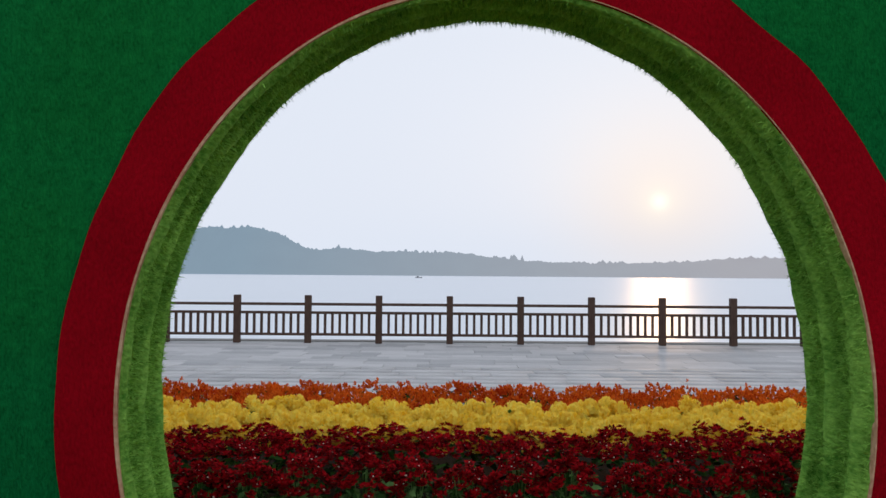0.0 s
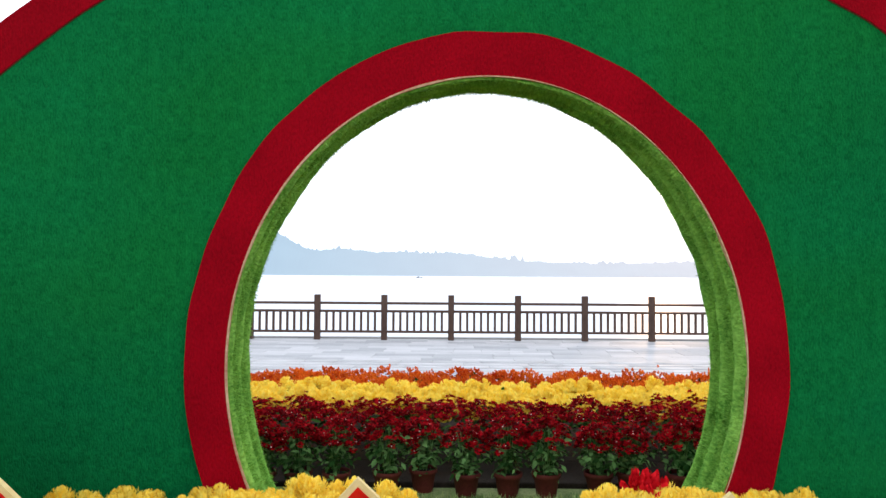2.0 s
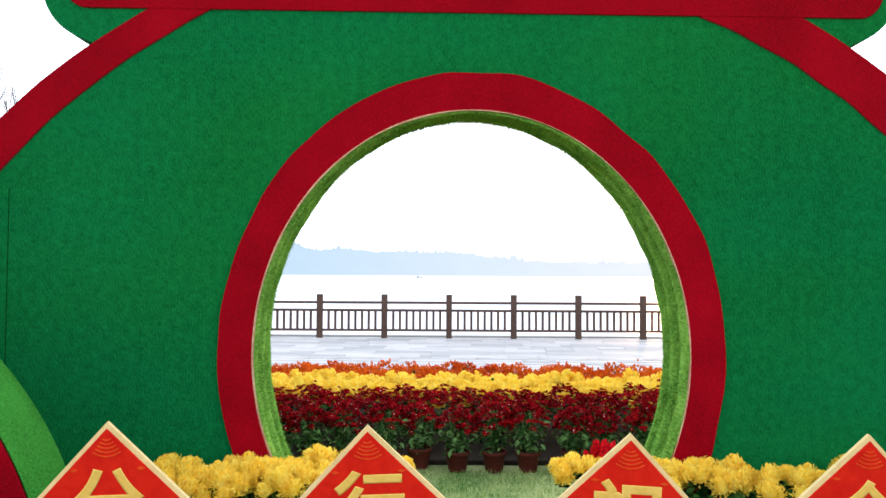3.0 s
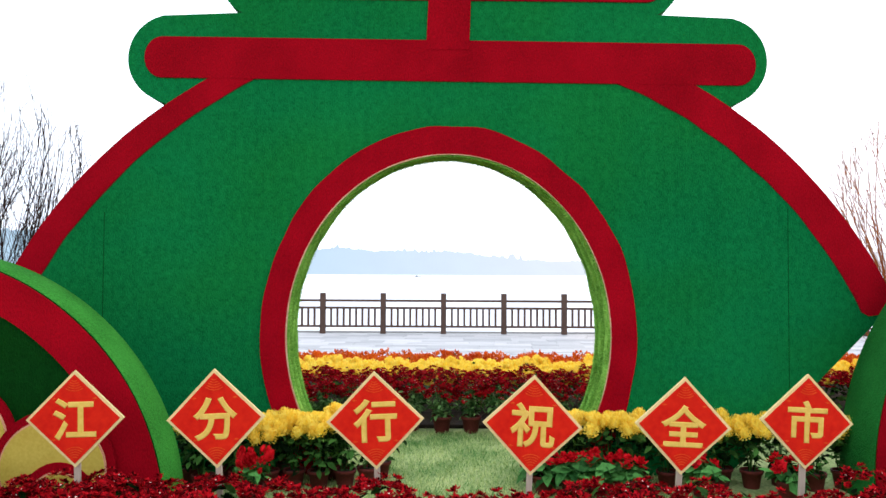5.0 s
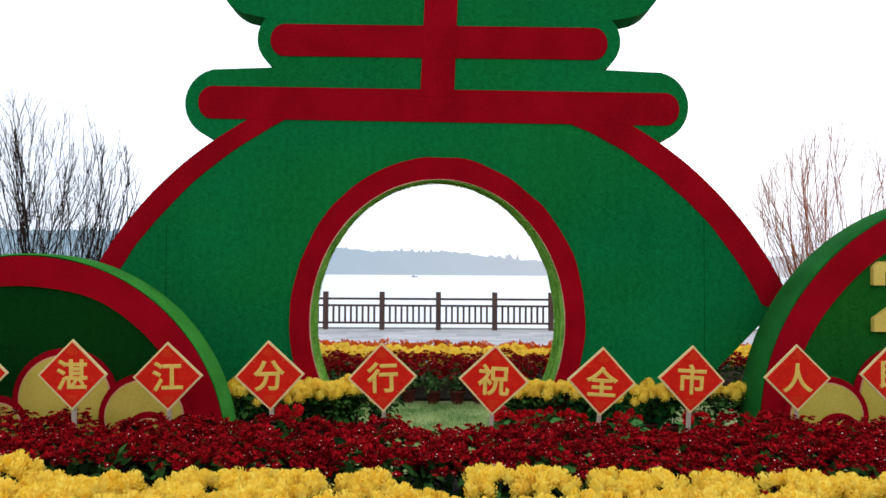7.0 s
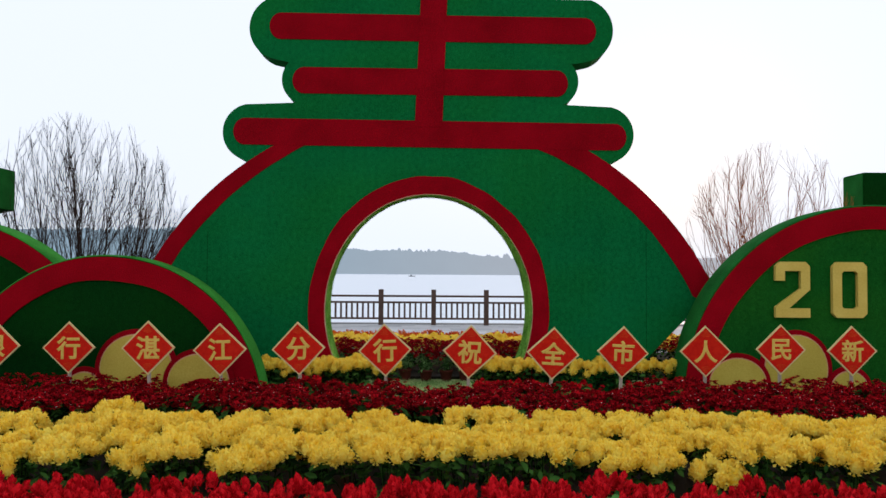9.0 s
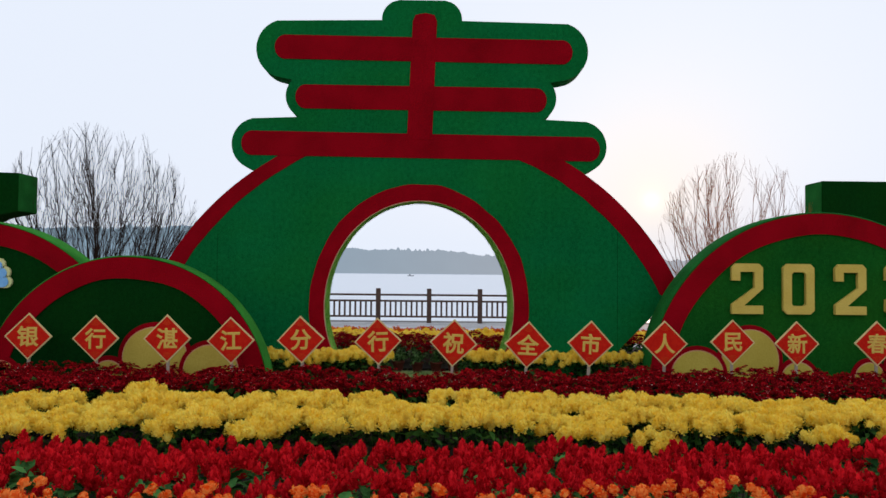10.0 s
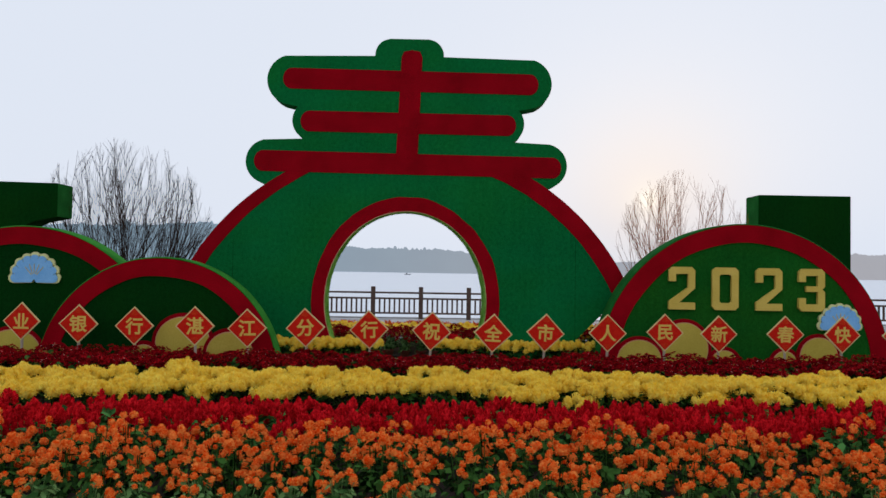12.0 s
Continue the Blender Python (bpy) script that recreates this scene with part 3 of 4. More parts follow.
part("board", local_board([notched], FACE, BACK), TURF, arch, "board covered with dense green artificial turf")

# ridged lining of the doorway
bml = bmesh.new()
prev = None
for i in range(161):
    a = radians(-48 + 276 * i / 160)
    ring = [bml.verts.new(((IN_A + 0.012) * math.cos(a), -0.006, IN_Z - G + (IN_B + 0.012) * math.sin(a)))]
    for j in range(23):
        f = j / 22
        y = FACE - 0.012 + (BACK - FACE + 0.024) * f
        sway = 2.4 * noise.noise((math.cos(a) * 1.6, math.sin(a) * 1.6, 0)) + 0.9 * noise.noise((math.cos(a) * 5, math.sin(a) * 5, 3))
        inset = 0.014 + 0.010 * math.sin(f * 15 + sway) * (0.5 + 0.5 * abs(math.cos(a))) + 0.010 * noise.noise((math.cos(a) * 6, math.sin(a) * 6, f * 5)) + 0.005 * noise.noise((math.cos(a) * 22, math.sin(a) * 22, f * 9))
        ring.append(bml.verts.new(((IN_A - 0.012 * f - inset) * math.cos(a) - 0.014 * f, y - FACE, IN_Z - G + (IN_B + 0.018 * f - inset) * math.sin(a))))
    if prev:
        for j in range(23):
            bml.faces.new((prev[j], ring[j], ring[j + 1], prev[j + 1]))
    ring.append(bml.verts.new(((IN_A + 0.07) * math.cos(a), BACK + 0.016 - FACE, IN_Z - G + (IN_B + 0.11) * math.sin(a))))
    if prev:
        bml.faces.new((prev[23], ring[23], ring[24], prev[24]))
    prev = ring
part("doorway_lining", bml, TURF_IN, arch, "ridged lime-green turf lining the doorway, sunlight put into its colour", smooth=True)

# short fibres that fringe the lining
rng0 = np.random.default_rng(40)
nb = 60000
fa = np.radians(-48 + 276 * rng0.random(nb))
fy = rng0.random(nb) ** 0.8 * (BACK - FACE + 0.02) - 0.01
ft = fy / (BACK - FACE)
fpos = np.stack(((IN_A - 0.012 * ft - 0.010) * np.cos(fa) - 0.014 * ft, fy, IN_Z - G + (IN_B + 0.018 * ft - 0.010) * np.sin(fa)), 1)
fnrm = np.stack((-np.cos(fa) + rng0.normal(0, 0.5, nb), rng0.normal(0, 0.6, nb), -np.sin(fa) + rng0.normal(0, 0.5, nb)), 1)
fibre = (np.array(((-0.5, 0, 0), (0.5, 0, 0), (0.1, 0.3, 1.0))), np.array(((0, 1, 2),)))
fv, ff = scatter([fibre], rng0, fpos, frames_for(rng0, fnrm), np.stack((np.full(nb, 0.0045), np.full(nb, 0.0045), 0.009 + 0.024 * rng0.random(nb) ** 1.5), 1))
tagged(array_part("turf_fringe", fv, ff, TURF_IN, arch, "loose lime-green turf fibres, sunlight put into their colour"), kind="stuff")

PROUD = 0.007


def wobble(pts, amp, key):
    """Hand-cut edges: shifts an outline slightly."""
    return [(x + amp * noise.noise((x * 4, z * 4, key)), z + amp * noise.noise((x * 4, z * 4, key + 5))) for x, z in pts]


ring_pts = wobble(ellipse(AX, IN_Z, OUT_A, OUT_B, 120, -40.5, 220.5), 0.016, 1.0) + list(reversed(ellipse(AX, IN_Z, IN_A - 0.002, IN_B - 0.002, 120, -48.8, 228.8)))
# felt edge in painted sunlight: pale pink, and wider on the left side
lip = wobble(ellipse(AX, IN_Z, IN_A + 0.001, IN_B + 0.001, 120, -48.8, 228.8), 0.002, 2.0) + list(reversed(wobble(ellipse(AX + 0.0025, IN_Z, IN_A - 0.0055, IN_B - 0.005, 120, -48.8, 228.8), 0.005, 3.0)))
part("lining_lip", local_board([lip], FACE - 0.022, FACE + 0.01), LIP, arch, "thin felt edge with warm sunlight put into its pale pink")
part("doorway_band", local_board([ring_pts], FACE - 0.018, FACE + 0.01), RED_FELT, arch, "red felt band round the doorway")
for sgn, r_in, flare, a_top in ((-1, 3.384, 0.045, 66.2), (1, 3.330, 0.014, 69.2)):
    a_low = math.degrees(math.asin((1.665 - DOME_Z) / DOME_R))
    for name, edge, front in (("stroke_edge", 0.005, 0.003), ("curved_stroke", 0.0, PROUD)):
        outer = ellipse(DOME_X, DOME_Z, DOME_R - 0.003, DOME_R - 0.003, 40, a_low + 0.5, 62.3)
        inner = []
        for k in range(41):
            ang, rad = radians(a_low + 0.9 + (a_top - a_low - 0.9) * k / 40), r_in - edge + flare * (k / 40) ** 3
            inner.append((DOME_X + rad * math.cos(ang), DOME_Z + rad * math.sin(ang)))
        end = [(DOME_X + rad * math.cos(radians(a_low + dip)), DOME_Z + rad * math.sin(radians(a_low + dip))) for rad, dip in ((r_in + 0.03, 0.1), (r_in + 0.10, -0.25), (DOME_R - 0.10, -0.35), (DOME_R - 0.03, -0.1))]
        outer, inner = wobble(outer, 0.004, 3.0 + sgn), wobble(inner, 0.012, 7.0 + sgn)
        pts = [(x if sgn > 0 else 2 * DOME_X - x, z) for x, z in outer + list(reversed(inner)) + end]
        mat, words = (FELT_EDGE, "thin frayed edge of the curved stroke") if edge else (RED_FELT, "long curved red felt stroke")
        part(name, local_board([pts], FACE - front, FACE + 0.01), mat, arch, words)
for _, _, _, _, cx, cz, half, r, tilt in BARS:
    part("stroke_edge", local_board([capsule(cx, cz, half + 0.004, r + 0.004, tilt, squash=0.85)], FACE - 0.003, FACE + 0.01), FELT_EDGE, arch, "thin frayed edge of the red bar")
    part("bar_stroke", local_board([capsule(cx, cz, half, r, tilt, squash=0.85)], FACE - PROUD - 0.002, FACE + 0.01), RED_FELT, arch, "rounded red felt bar")
st = [(-0.008, 3.50), (0.305, 3.50), (0.352, 4.98), (0.320, 5.06), (0.205, 5.085), (0.085, 5.06), (0.050, 4.98)]
part("upright_stroke", local_board([st], FACE - PROUD - 0.005, FACE + 0.01), RED_FELT, arch, "upright red felt stroke")


for sx, z0, z1 in ((2.62, 0.9, 2.35), (-2.33, 0.6, 2.3)):
    part("turf_seam", box_bm(sx - AX - 0.002, sx - AX + 0.002, -0.001, 0.01, z0 - G, z1 - G), TURF_DARK, arch, "dark seam between turf rolls")


# ---- turf mounds with red rims ----
def mound(label, cx, y, cz, radius, band, depth, turf, edge):
    """A round-topped turf board, a circle cut off by the lawn, with a red band and a bright edge."""
    ob = thing("turf_mound", (cx, y, G), label, "turf mound", "turf mounds")
    c = cz - G
    cut = math.degrees(math.asin((-0.05 - c) / radius))
    cut_in = math.degrees(math.asin((-0.03 - c) / (radius - band)))
    outer = ellipse(0, c, radius, radius, 96, cut, 180 - cut)
    part("board", slab([outer], 0, depth), turf, ob, "half-round board of green turf")
    rim = bmesh.new()
    prev = None
    for i in range(97):
        t = radians(cut + (180 - 2 * cut) * i / 96)
        ring = [rim.verts.new(((radius + e) * math.cos(t), yy, c + (radius + e) * math.sin(t))) for yy, e in ((-0.004, 0.003), (0.01, 0.014), (depth * 0.5, 0.017), (depth - 0.01, 0.014), (depth + 0.004, 0.003))]
        if prev:
            for j in range(4):
                rim.faces.new((prev[j], ring[j], ring[j + 1], prev[j + 1]))
        prev = ring
    part("rim", rim, edge, ob, "bright green turf edge", smooth=True)

    def wavy(rad, lo, hi, amp):
        pts = []
        for i in range(97):
            t = radians(lo + (hi - lo) * i / 96)
            q = rad + amp * noise.noise((math.cos(t) * 3 + cx, math.sin(t) * 3, 0.3))
            pts.append((q * math.cos(t), c + q * math.sin(t)))
        return pts
    band_pts = wavy(radius - 0.006, cut, 180 - cut, 0.004) + list(reversed(wavy(radius - band, cut_in, 180 - cut_in, 0.016)))
    part("band", slab([band_pts], -0.016, 0.01), RED_FELT, ob, "red felt band")
    return ob


def cloud_hill(parent, x, z, rx, rz, layer=0):
    """A painted cream hill with a red outline on a mound's face."""
    y = -0.018 - 0.020 * layer
    back = part("hill_outline", slab([ellipse(x, z, rx + 0.055, rz + 0.058, 40)], y - 0.004, y + 0.012), RED_FELT, parent, "red outline board")
    part("cut_edge", slab([ellipse(x, z, rx + 0.009, rz + 0.010, 40)], y - 0.012, y + 0.004), PINK, back, "pink cut edge")
    part("painted_hill", slab([ellipse(x, z, rx, rz, 40)], y - 0.016, y + 0.004), CREAM, back, "cream painted hill board")


def fan(parent, x, z, r):
    """A scalloped blue fan with a cream edge."""
    def lobes(rad, bump, n=9):
        pts = [(x + 0.10 * rad, z - 0.20 * rad)]
        for i in range(n):
            a = radians(-12 + 204 * (i + 0.5) / n)
            cxx, czz = x + rad * 0.82 * math.cos(a), z + rad * 0.82 * math.sin(a)
            for k in range(6):
                b = a + radians(-85 + 170 * k / 5)
                pts.append((cxx + bump * math.cos(b), czz + bump * math.sin(b)))
        pts.append((x - 0.10 * rad, z - 0.20 * rad))
        pts.append((x, z - 0.05 * rad))
        return pts
    edge = part("fan_edge", slab([lobes(r, r * 0.21)], -0.030, 0.002), FAN_EDGE, parent, "cream scalloped edge")
    part("fan_face", slab([lobes(r * 0.90, r * 0.185)], -0.042, -0.026), BLUE, edge, "sky-blue fan face")
    for k in range(5):
        a = radians(50 + 20 * k)
        bmr = box_bm(0, r * 0.4, -0.045, -0.040, -0.004, 0.004)
        bmesh.ops.transform(bmr, matrix=Matrix.Translation((x + 0.16 * r * math.cos(a), 0, z + 0.16 * r * math.sin(a))) @ Matrix.Rotation(-a, 4, "Y"), verts=bmr.verts)
        part("fan_rib", bmr, GOLD, edge)


mr = mound("half-round green turf mound with red rim and gold year 2023", 4.80, 1.70, 0.588, 1.983, 0.245, 0.40, TURF_OLIVE, TURF_EDGE)
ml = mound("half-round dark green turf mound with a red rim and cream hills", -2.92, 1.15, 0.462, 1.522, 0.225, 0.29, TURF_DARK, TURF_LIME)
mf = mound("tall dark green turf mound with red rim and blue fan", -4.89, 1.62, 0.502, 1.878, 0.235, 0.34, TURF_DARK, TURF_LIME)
for x, z, rx, rz, lay in ((3.35, 0.72, 0.29, 0.265, 1), (3.96, 0.88, 0.32, 0.345, 0), (4.50, 0.66, 0.19, 0.20, 1), (5.33, 0.66, 0.17, 0.20, 0), (5.785, 0.80, 0.25, 0.25, 1), (3.44, 0.52, 0.16, 0.17, 2)):
    cloud_hill(mr, x - 4.80, z - G, rx, rz, lay)
for x, z, rx, rz, lay in ((-2.60, 0.92, 0.335, 0.315, 0), (-2.00, 0.79, 0.285, 0.265, 1), (-4.24, 0.68, 0.19, 0.19, 0), (-3.08, 0.70, 0.17, 0.18, 1), (-1.96, 0.60, 0.16, 0.175, 2)):
    cloud_hill(ml, x + 2.92, z - G, rx, rz, lay)
for x, z, rx, rz, lay in ((-4.99, 0.72, 0.36, 0.285, 0), (-5.60, 0.66, 0.30, 0.22, 0)):
    cloud_hill(mf, x + 4.89, z - G, rx, rz, lay)
fan(mr, 6.08 - 4.80, 1.22 - G, 0.30)
fan(mf, -4.73 + 4.89, 1.70 - G, 0.335)


def digit(ch, x, z, w, h, y0, parent):
    """Chunky block numeral with cut corners."""
    s, c = 0.095, 0.045
    if ch == "0":
        def octo(i):
            x0, x1, z0, z1 = x + i, x + w - i, z + i, z + h - i
            k = c if i == 0 else c * 0.5
            return [(x0 + k, z0), (x1 - k, z0), (x1, z0 + k), (x1, z1 - k), (x1 - k, z1), (x0 + k, z1), (x0, z1 - k), (x0, z0 + k)]
        loops = [octo(0), octo(s)]
    elif ch == "2":
        loops = [[(x, z), (x + w, z), (x + w, z + s), (x + s * 1.45, z + s), (x + w, z + h * 0.50), (x + w, z + h - c), (x + w - c, z + h), (x + c, z + h), (x, z + h - c),
                  (x, z + h * 0.66), (x + s, z + h * 0.66), (x + s, z + h - s), (x + w - s, z + h - s), (x + w - s, z + h * 0.52), (x, z + s * 1.15)]]
    else:
        loops = [[(x + c, z), (x + w - c, z), (x + w, z + c), (x + w, z + h * 0.46), (x + w - c * 0.8, z + h * 0.52), (x + w, z + h * 0.58), (x + w, z + h - c), (x + w - c, z + h), (x + c, z + h), (x, z + h - c),
                  (x, z + h * 0.69), (x + s, z + h * 0.69), (x + s, z + h - s), (x + w - s, z + h - s), (x + w - s, z + h * 0.59), (x + s * 1.1, z + h * 0.59), (x + s * 1.1, z + h * 0.46),
                  (x + w - s, z + h * 0.46), (x + w - s, z + s), (x + s, z + s), (x + s, z + h * 0.31), (x, z + h * 0.31), (x, z + c)]]
    part("numeral", slab(loops, y0 - 0.05, y0 + 0.002), GOLD, parent, "raised gold numeral " + ch)


for ch, x in zip("2023", (3.745, 4.335, 4.93, 5.51)):
    digit(ch, x - 4.80, 1.41 - G, 0.355, 0.575, 0, mr)

# ---- dark turf blocks behind the mounds ----
blk = thing("turf_block", (5.92, 3.87, G), "large square dark green turf block behind the mound", "turf block")
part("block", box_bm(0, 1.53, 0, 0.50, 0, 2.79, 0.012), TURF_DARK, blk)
# thin panel that makes the end face a lighter green
part("end_panel", box_bm(-0.012, -0.001, 0.012, 0.488, 0.02, 2.775, 0.003), TURF_EDGE, blk, "end face in a lighter green than the block")
blk2 = thing("turf_canopy", (-5.50, 3.70, G), "dark green turf block with an overhanging curved end", "turf block")
prof = [(-2.4, 0), (-1.2, 0), (-1.0, 1.5), (-0.75, 1.95), (-0.35, 2.15), (0.0, 2.22), (0.0, 2.76), (-2.4, 2.80)]
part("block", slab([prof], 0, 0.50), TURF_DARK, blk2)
part("end_panel", box_bm(0.001, 0.012, 0.005, 0.495, 2.225, 2.755, 0.003), TURF_EDGE, blk2, "end face in a lighter green than the block")


# ---- diamond greeting boards ----
def sign_board(ch, x, y, zc, turn, tip):
    ob = thing("greeting_sign", (x - (zc - G) * math.sin(radians(tip)), y, G), "red diamond sign with a gold Chinese character on a wooden stake", "sign", "row of diamond signs")
    ob.rotation_euler = (0, radians(tip), radians(turn))
    z = zc - G
    r = 0.237
    dia = lambda q: [(0, z - q), (q, z), (0, z + q), (-q, z)]
    part("backing_board", slab([dia(r)], -0.008, 0.008), SIGN_EDGE, ob, "pale yellow diamond board")
    panel = part("red_panel", slab([dia(r - 0.019)], -0.0125, -0.006), SIGN_RED, ob, "printed red panel")
    part("stake", box_bm(-0.014, 0.014, 0.009, 0.029, -0.04, z - 0.05, 0.002), STAKE, ob, "pale wooden stake")
    for k in range(4):
        a = radians(90 * k)
        tipx, tipz = (r - 0.030) * math.cos(a), z + (r - 0.030) * math.sin(a)
        for q in ((0.024, 0.036, 0.048, 0.060, 0.072) if k % 2 else ()):
            arc_o = [(tipx + q * math.cos(a + 3.1416 + t), tipz + q * math.sin(a + 3.1416 + t)) for t in (-0.62, -0.31, 0.0, 0.31, 0.62)]
            arc_i = [(tipx + (q - 0.0035) * math.cos(a + 3.1416 + t), tipz + (q - 0.0035) * math.sin(a + 3.1416 + t)) for t in (0.62, 0.31, 0.0, -0.31, -0.62)]
            part("corner_arc", slab([arc_o + arc_i], -0.0145, -0.0115), ORNAMENT, panel)
        b = a + radians(45)
        bx, bz = 0.141 * math.cos(b), z + 0.141 * math.sin(b)
        part("leaf_mark", slab([[(bx - 0.013, bz), (bx, bz - 0.005), (bx + 0.013, bz), (bx, bz + 0.005)]], -0.0145, -0.0115), ORNAMENT, panel)
    if ch:
        cu = bpy.data.curves.new("character", "FONT")
        cu.body, cu.size, cu.align_x, cu.align_y, cu.extrude, cu.bevel_depth, cu.bevel_resolution = ch, 0.214, "CENTER", "CENTER", 0.0005, 0.0055, 0
        tmp = new("character_curve", cu)
        dg = bpy.context.evaluated_depsgraph_get()
        me = bpy.data.meshes.new_from_object(tmp.evaluated_get(dg))
        bpy.data.objects.remove(tmp)
        bpy.data.curves.remove(cu)
        co = np.empty(len(me.vertices) * 3)
        me.vertices.foreach_get("co", co)
        co = co.reshape(-1, 3)
        mid = (co.max(0) + co.min(0)) / 2
        me.transform(Matrix.Translation((0, -0.0135, z)) @ Matrix.Rotation(radians(90), 4, "X") @ Matrix.Diagonal((1, 1, 0.015, 1)) @ Matrix.Translation((-mid[0], -mid[1], 0)))
        me.name = "character"
        me.materials.clear()
        link_mesh("character", me, SIGN_TEXT, panel, "gold character " + ch)
    else:
        for k in (-1, 0, 1):
            part("writing_bar", box_bm(-0.07, 0.07, -0.0165, -0.012, z + 0.055 * k - 0.012, z + 0.055 * k + 0.012), SIGN_TEXT, panel)
    return ob


SIGNS = (("业", -4.573, 1.02, 1.167, -3, 0.0), ("银", -3.768, 0.81, 1.160, 2, 0.4), ("行", -3.10, 0.84, 1.142, 1, -0.6), ("湛", -2.274, 0.561, 1.172, -2, -1.0), ("江", -1.684, 0.696, 1.146, 2, -1.5),
         ("分", -0.965, 0.60, 1.170, -1, -2.8), ("行", -0.205, 0.65, 1.155, 1, -2.2), ("祝", 0.549, 0.565, 1.153, -2, 2.8), ("全", 1.298, 0.67, 1.132, 1, 3.2), ("市", 1.948, 0.765, 1.137, 2, 3.0),
         ("人", 2.736, 0.865, 1.137, -1, 0.0), ("民", 3.49, 0.993, 1.146, 1, 0.5), ("新", 4.19, 1.04, 1.132, 0, -0.4), ("春", 5.03, 1.02, 1.142, -2, 0.0), ("快", 5.80, 1.10, 1.140, 2, 0.6), ("", 6.52, 1.05, 1.14, 0, 0.0))
for row in SIGNS:
    sign_board(*row)



# ---- lakeside fence ----
FY, BAY, POST_H = 17.97, 1.667, 1.12
fence = thing("lakeside_fence", (0, FY, PROM), "dark brown faux-wood railing along the lake promenade", "fence")
post_bm = box_bm(-0.075, 0.075, -0.075, 0.075, 0, POST_H, 0.012)
post_me = part("post", post_bm, FENCE, fence).data
first_post = -1.50 - 8 * BAY
fence.children[0].location = (first_post, 0, 0)
rail_top = part("top_rail", box_bm(0.07, BAY - 0.07, -0.045, 0.045, 0.878, 0.942, 0.012), FENCE, fence)
rail_mid = part("middle_rail", box_bm(0.07, BAY - 0.07, -0.04, 0.04, 0.680, 0.742, 0.010), FENCE, fence)
rail_low = part("bottom_rail", box_bm(0.07, BAY - 0.07, -0.04, 0.04, 0.172, 0.232, 0.010), FENCE, fence)
bal = part("baluster", box_bm(-0.030, 0.030, -0.026, 0.026, 0.220, 0.690, 0.004), FENCE, fence)
for o in (rail_top, rail_mid, rail_low, bal):
    o.location = (first_post, 0, 0)
GAP = (BAY - 0.46) / 7
bal.location.x = first_post + 0.23
NBAY = 22
for k in range(NBAY + 1):
    px = first_post + k * BAY
    if k:
        c = new("post", post_me)
        c.parent, c.location = fence, (px, 0, 0)
    for o, nm in ((rail_top, "top_rail"), (rail_mid, "middle_rail"), (rail_low, "bottom_rail")):
        if 0 < k < NBAY:
            c = new(nm, o.data)
            c.parent, c.location = fence, (px, 0, 0)
    for j in range(8):
        if k < NBAY and (k or j):
            c = new("baluster", bal.data)
            c.parent, c.location = fence, (px + 0.23 + GAP * j, 0, 0)


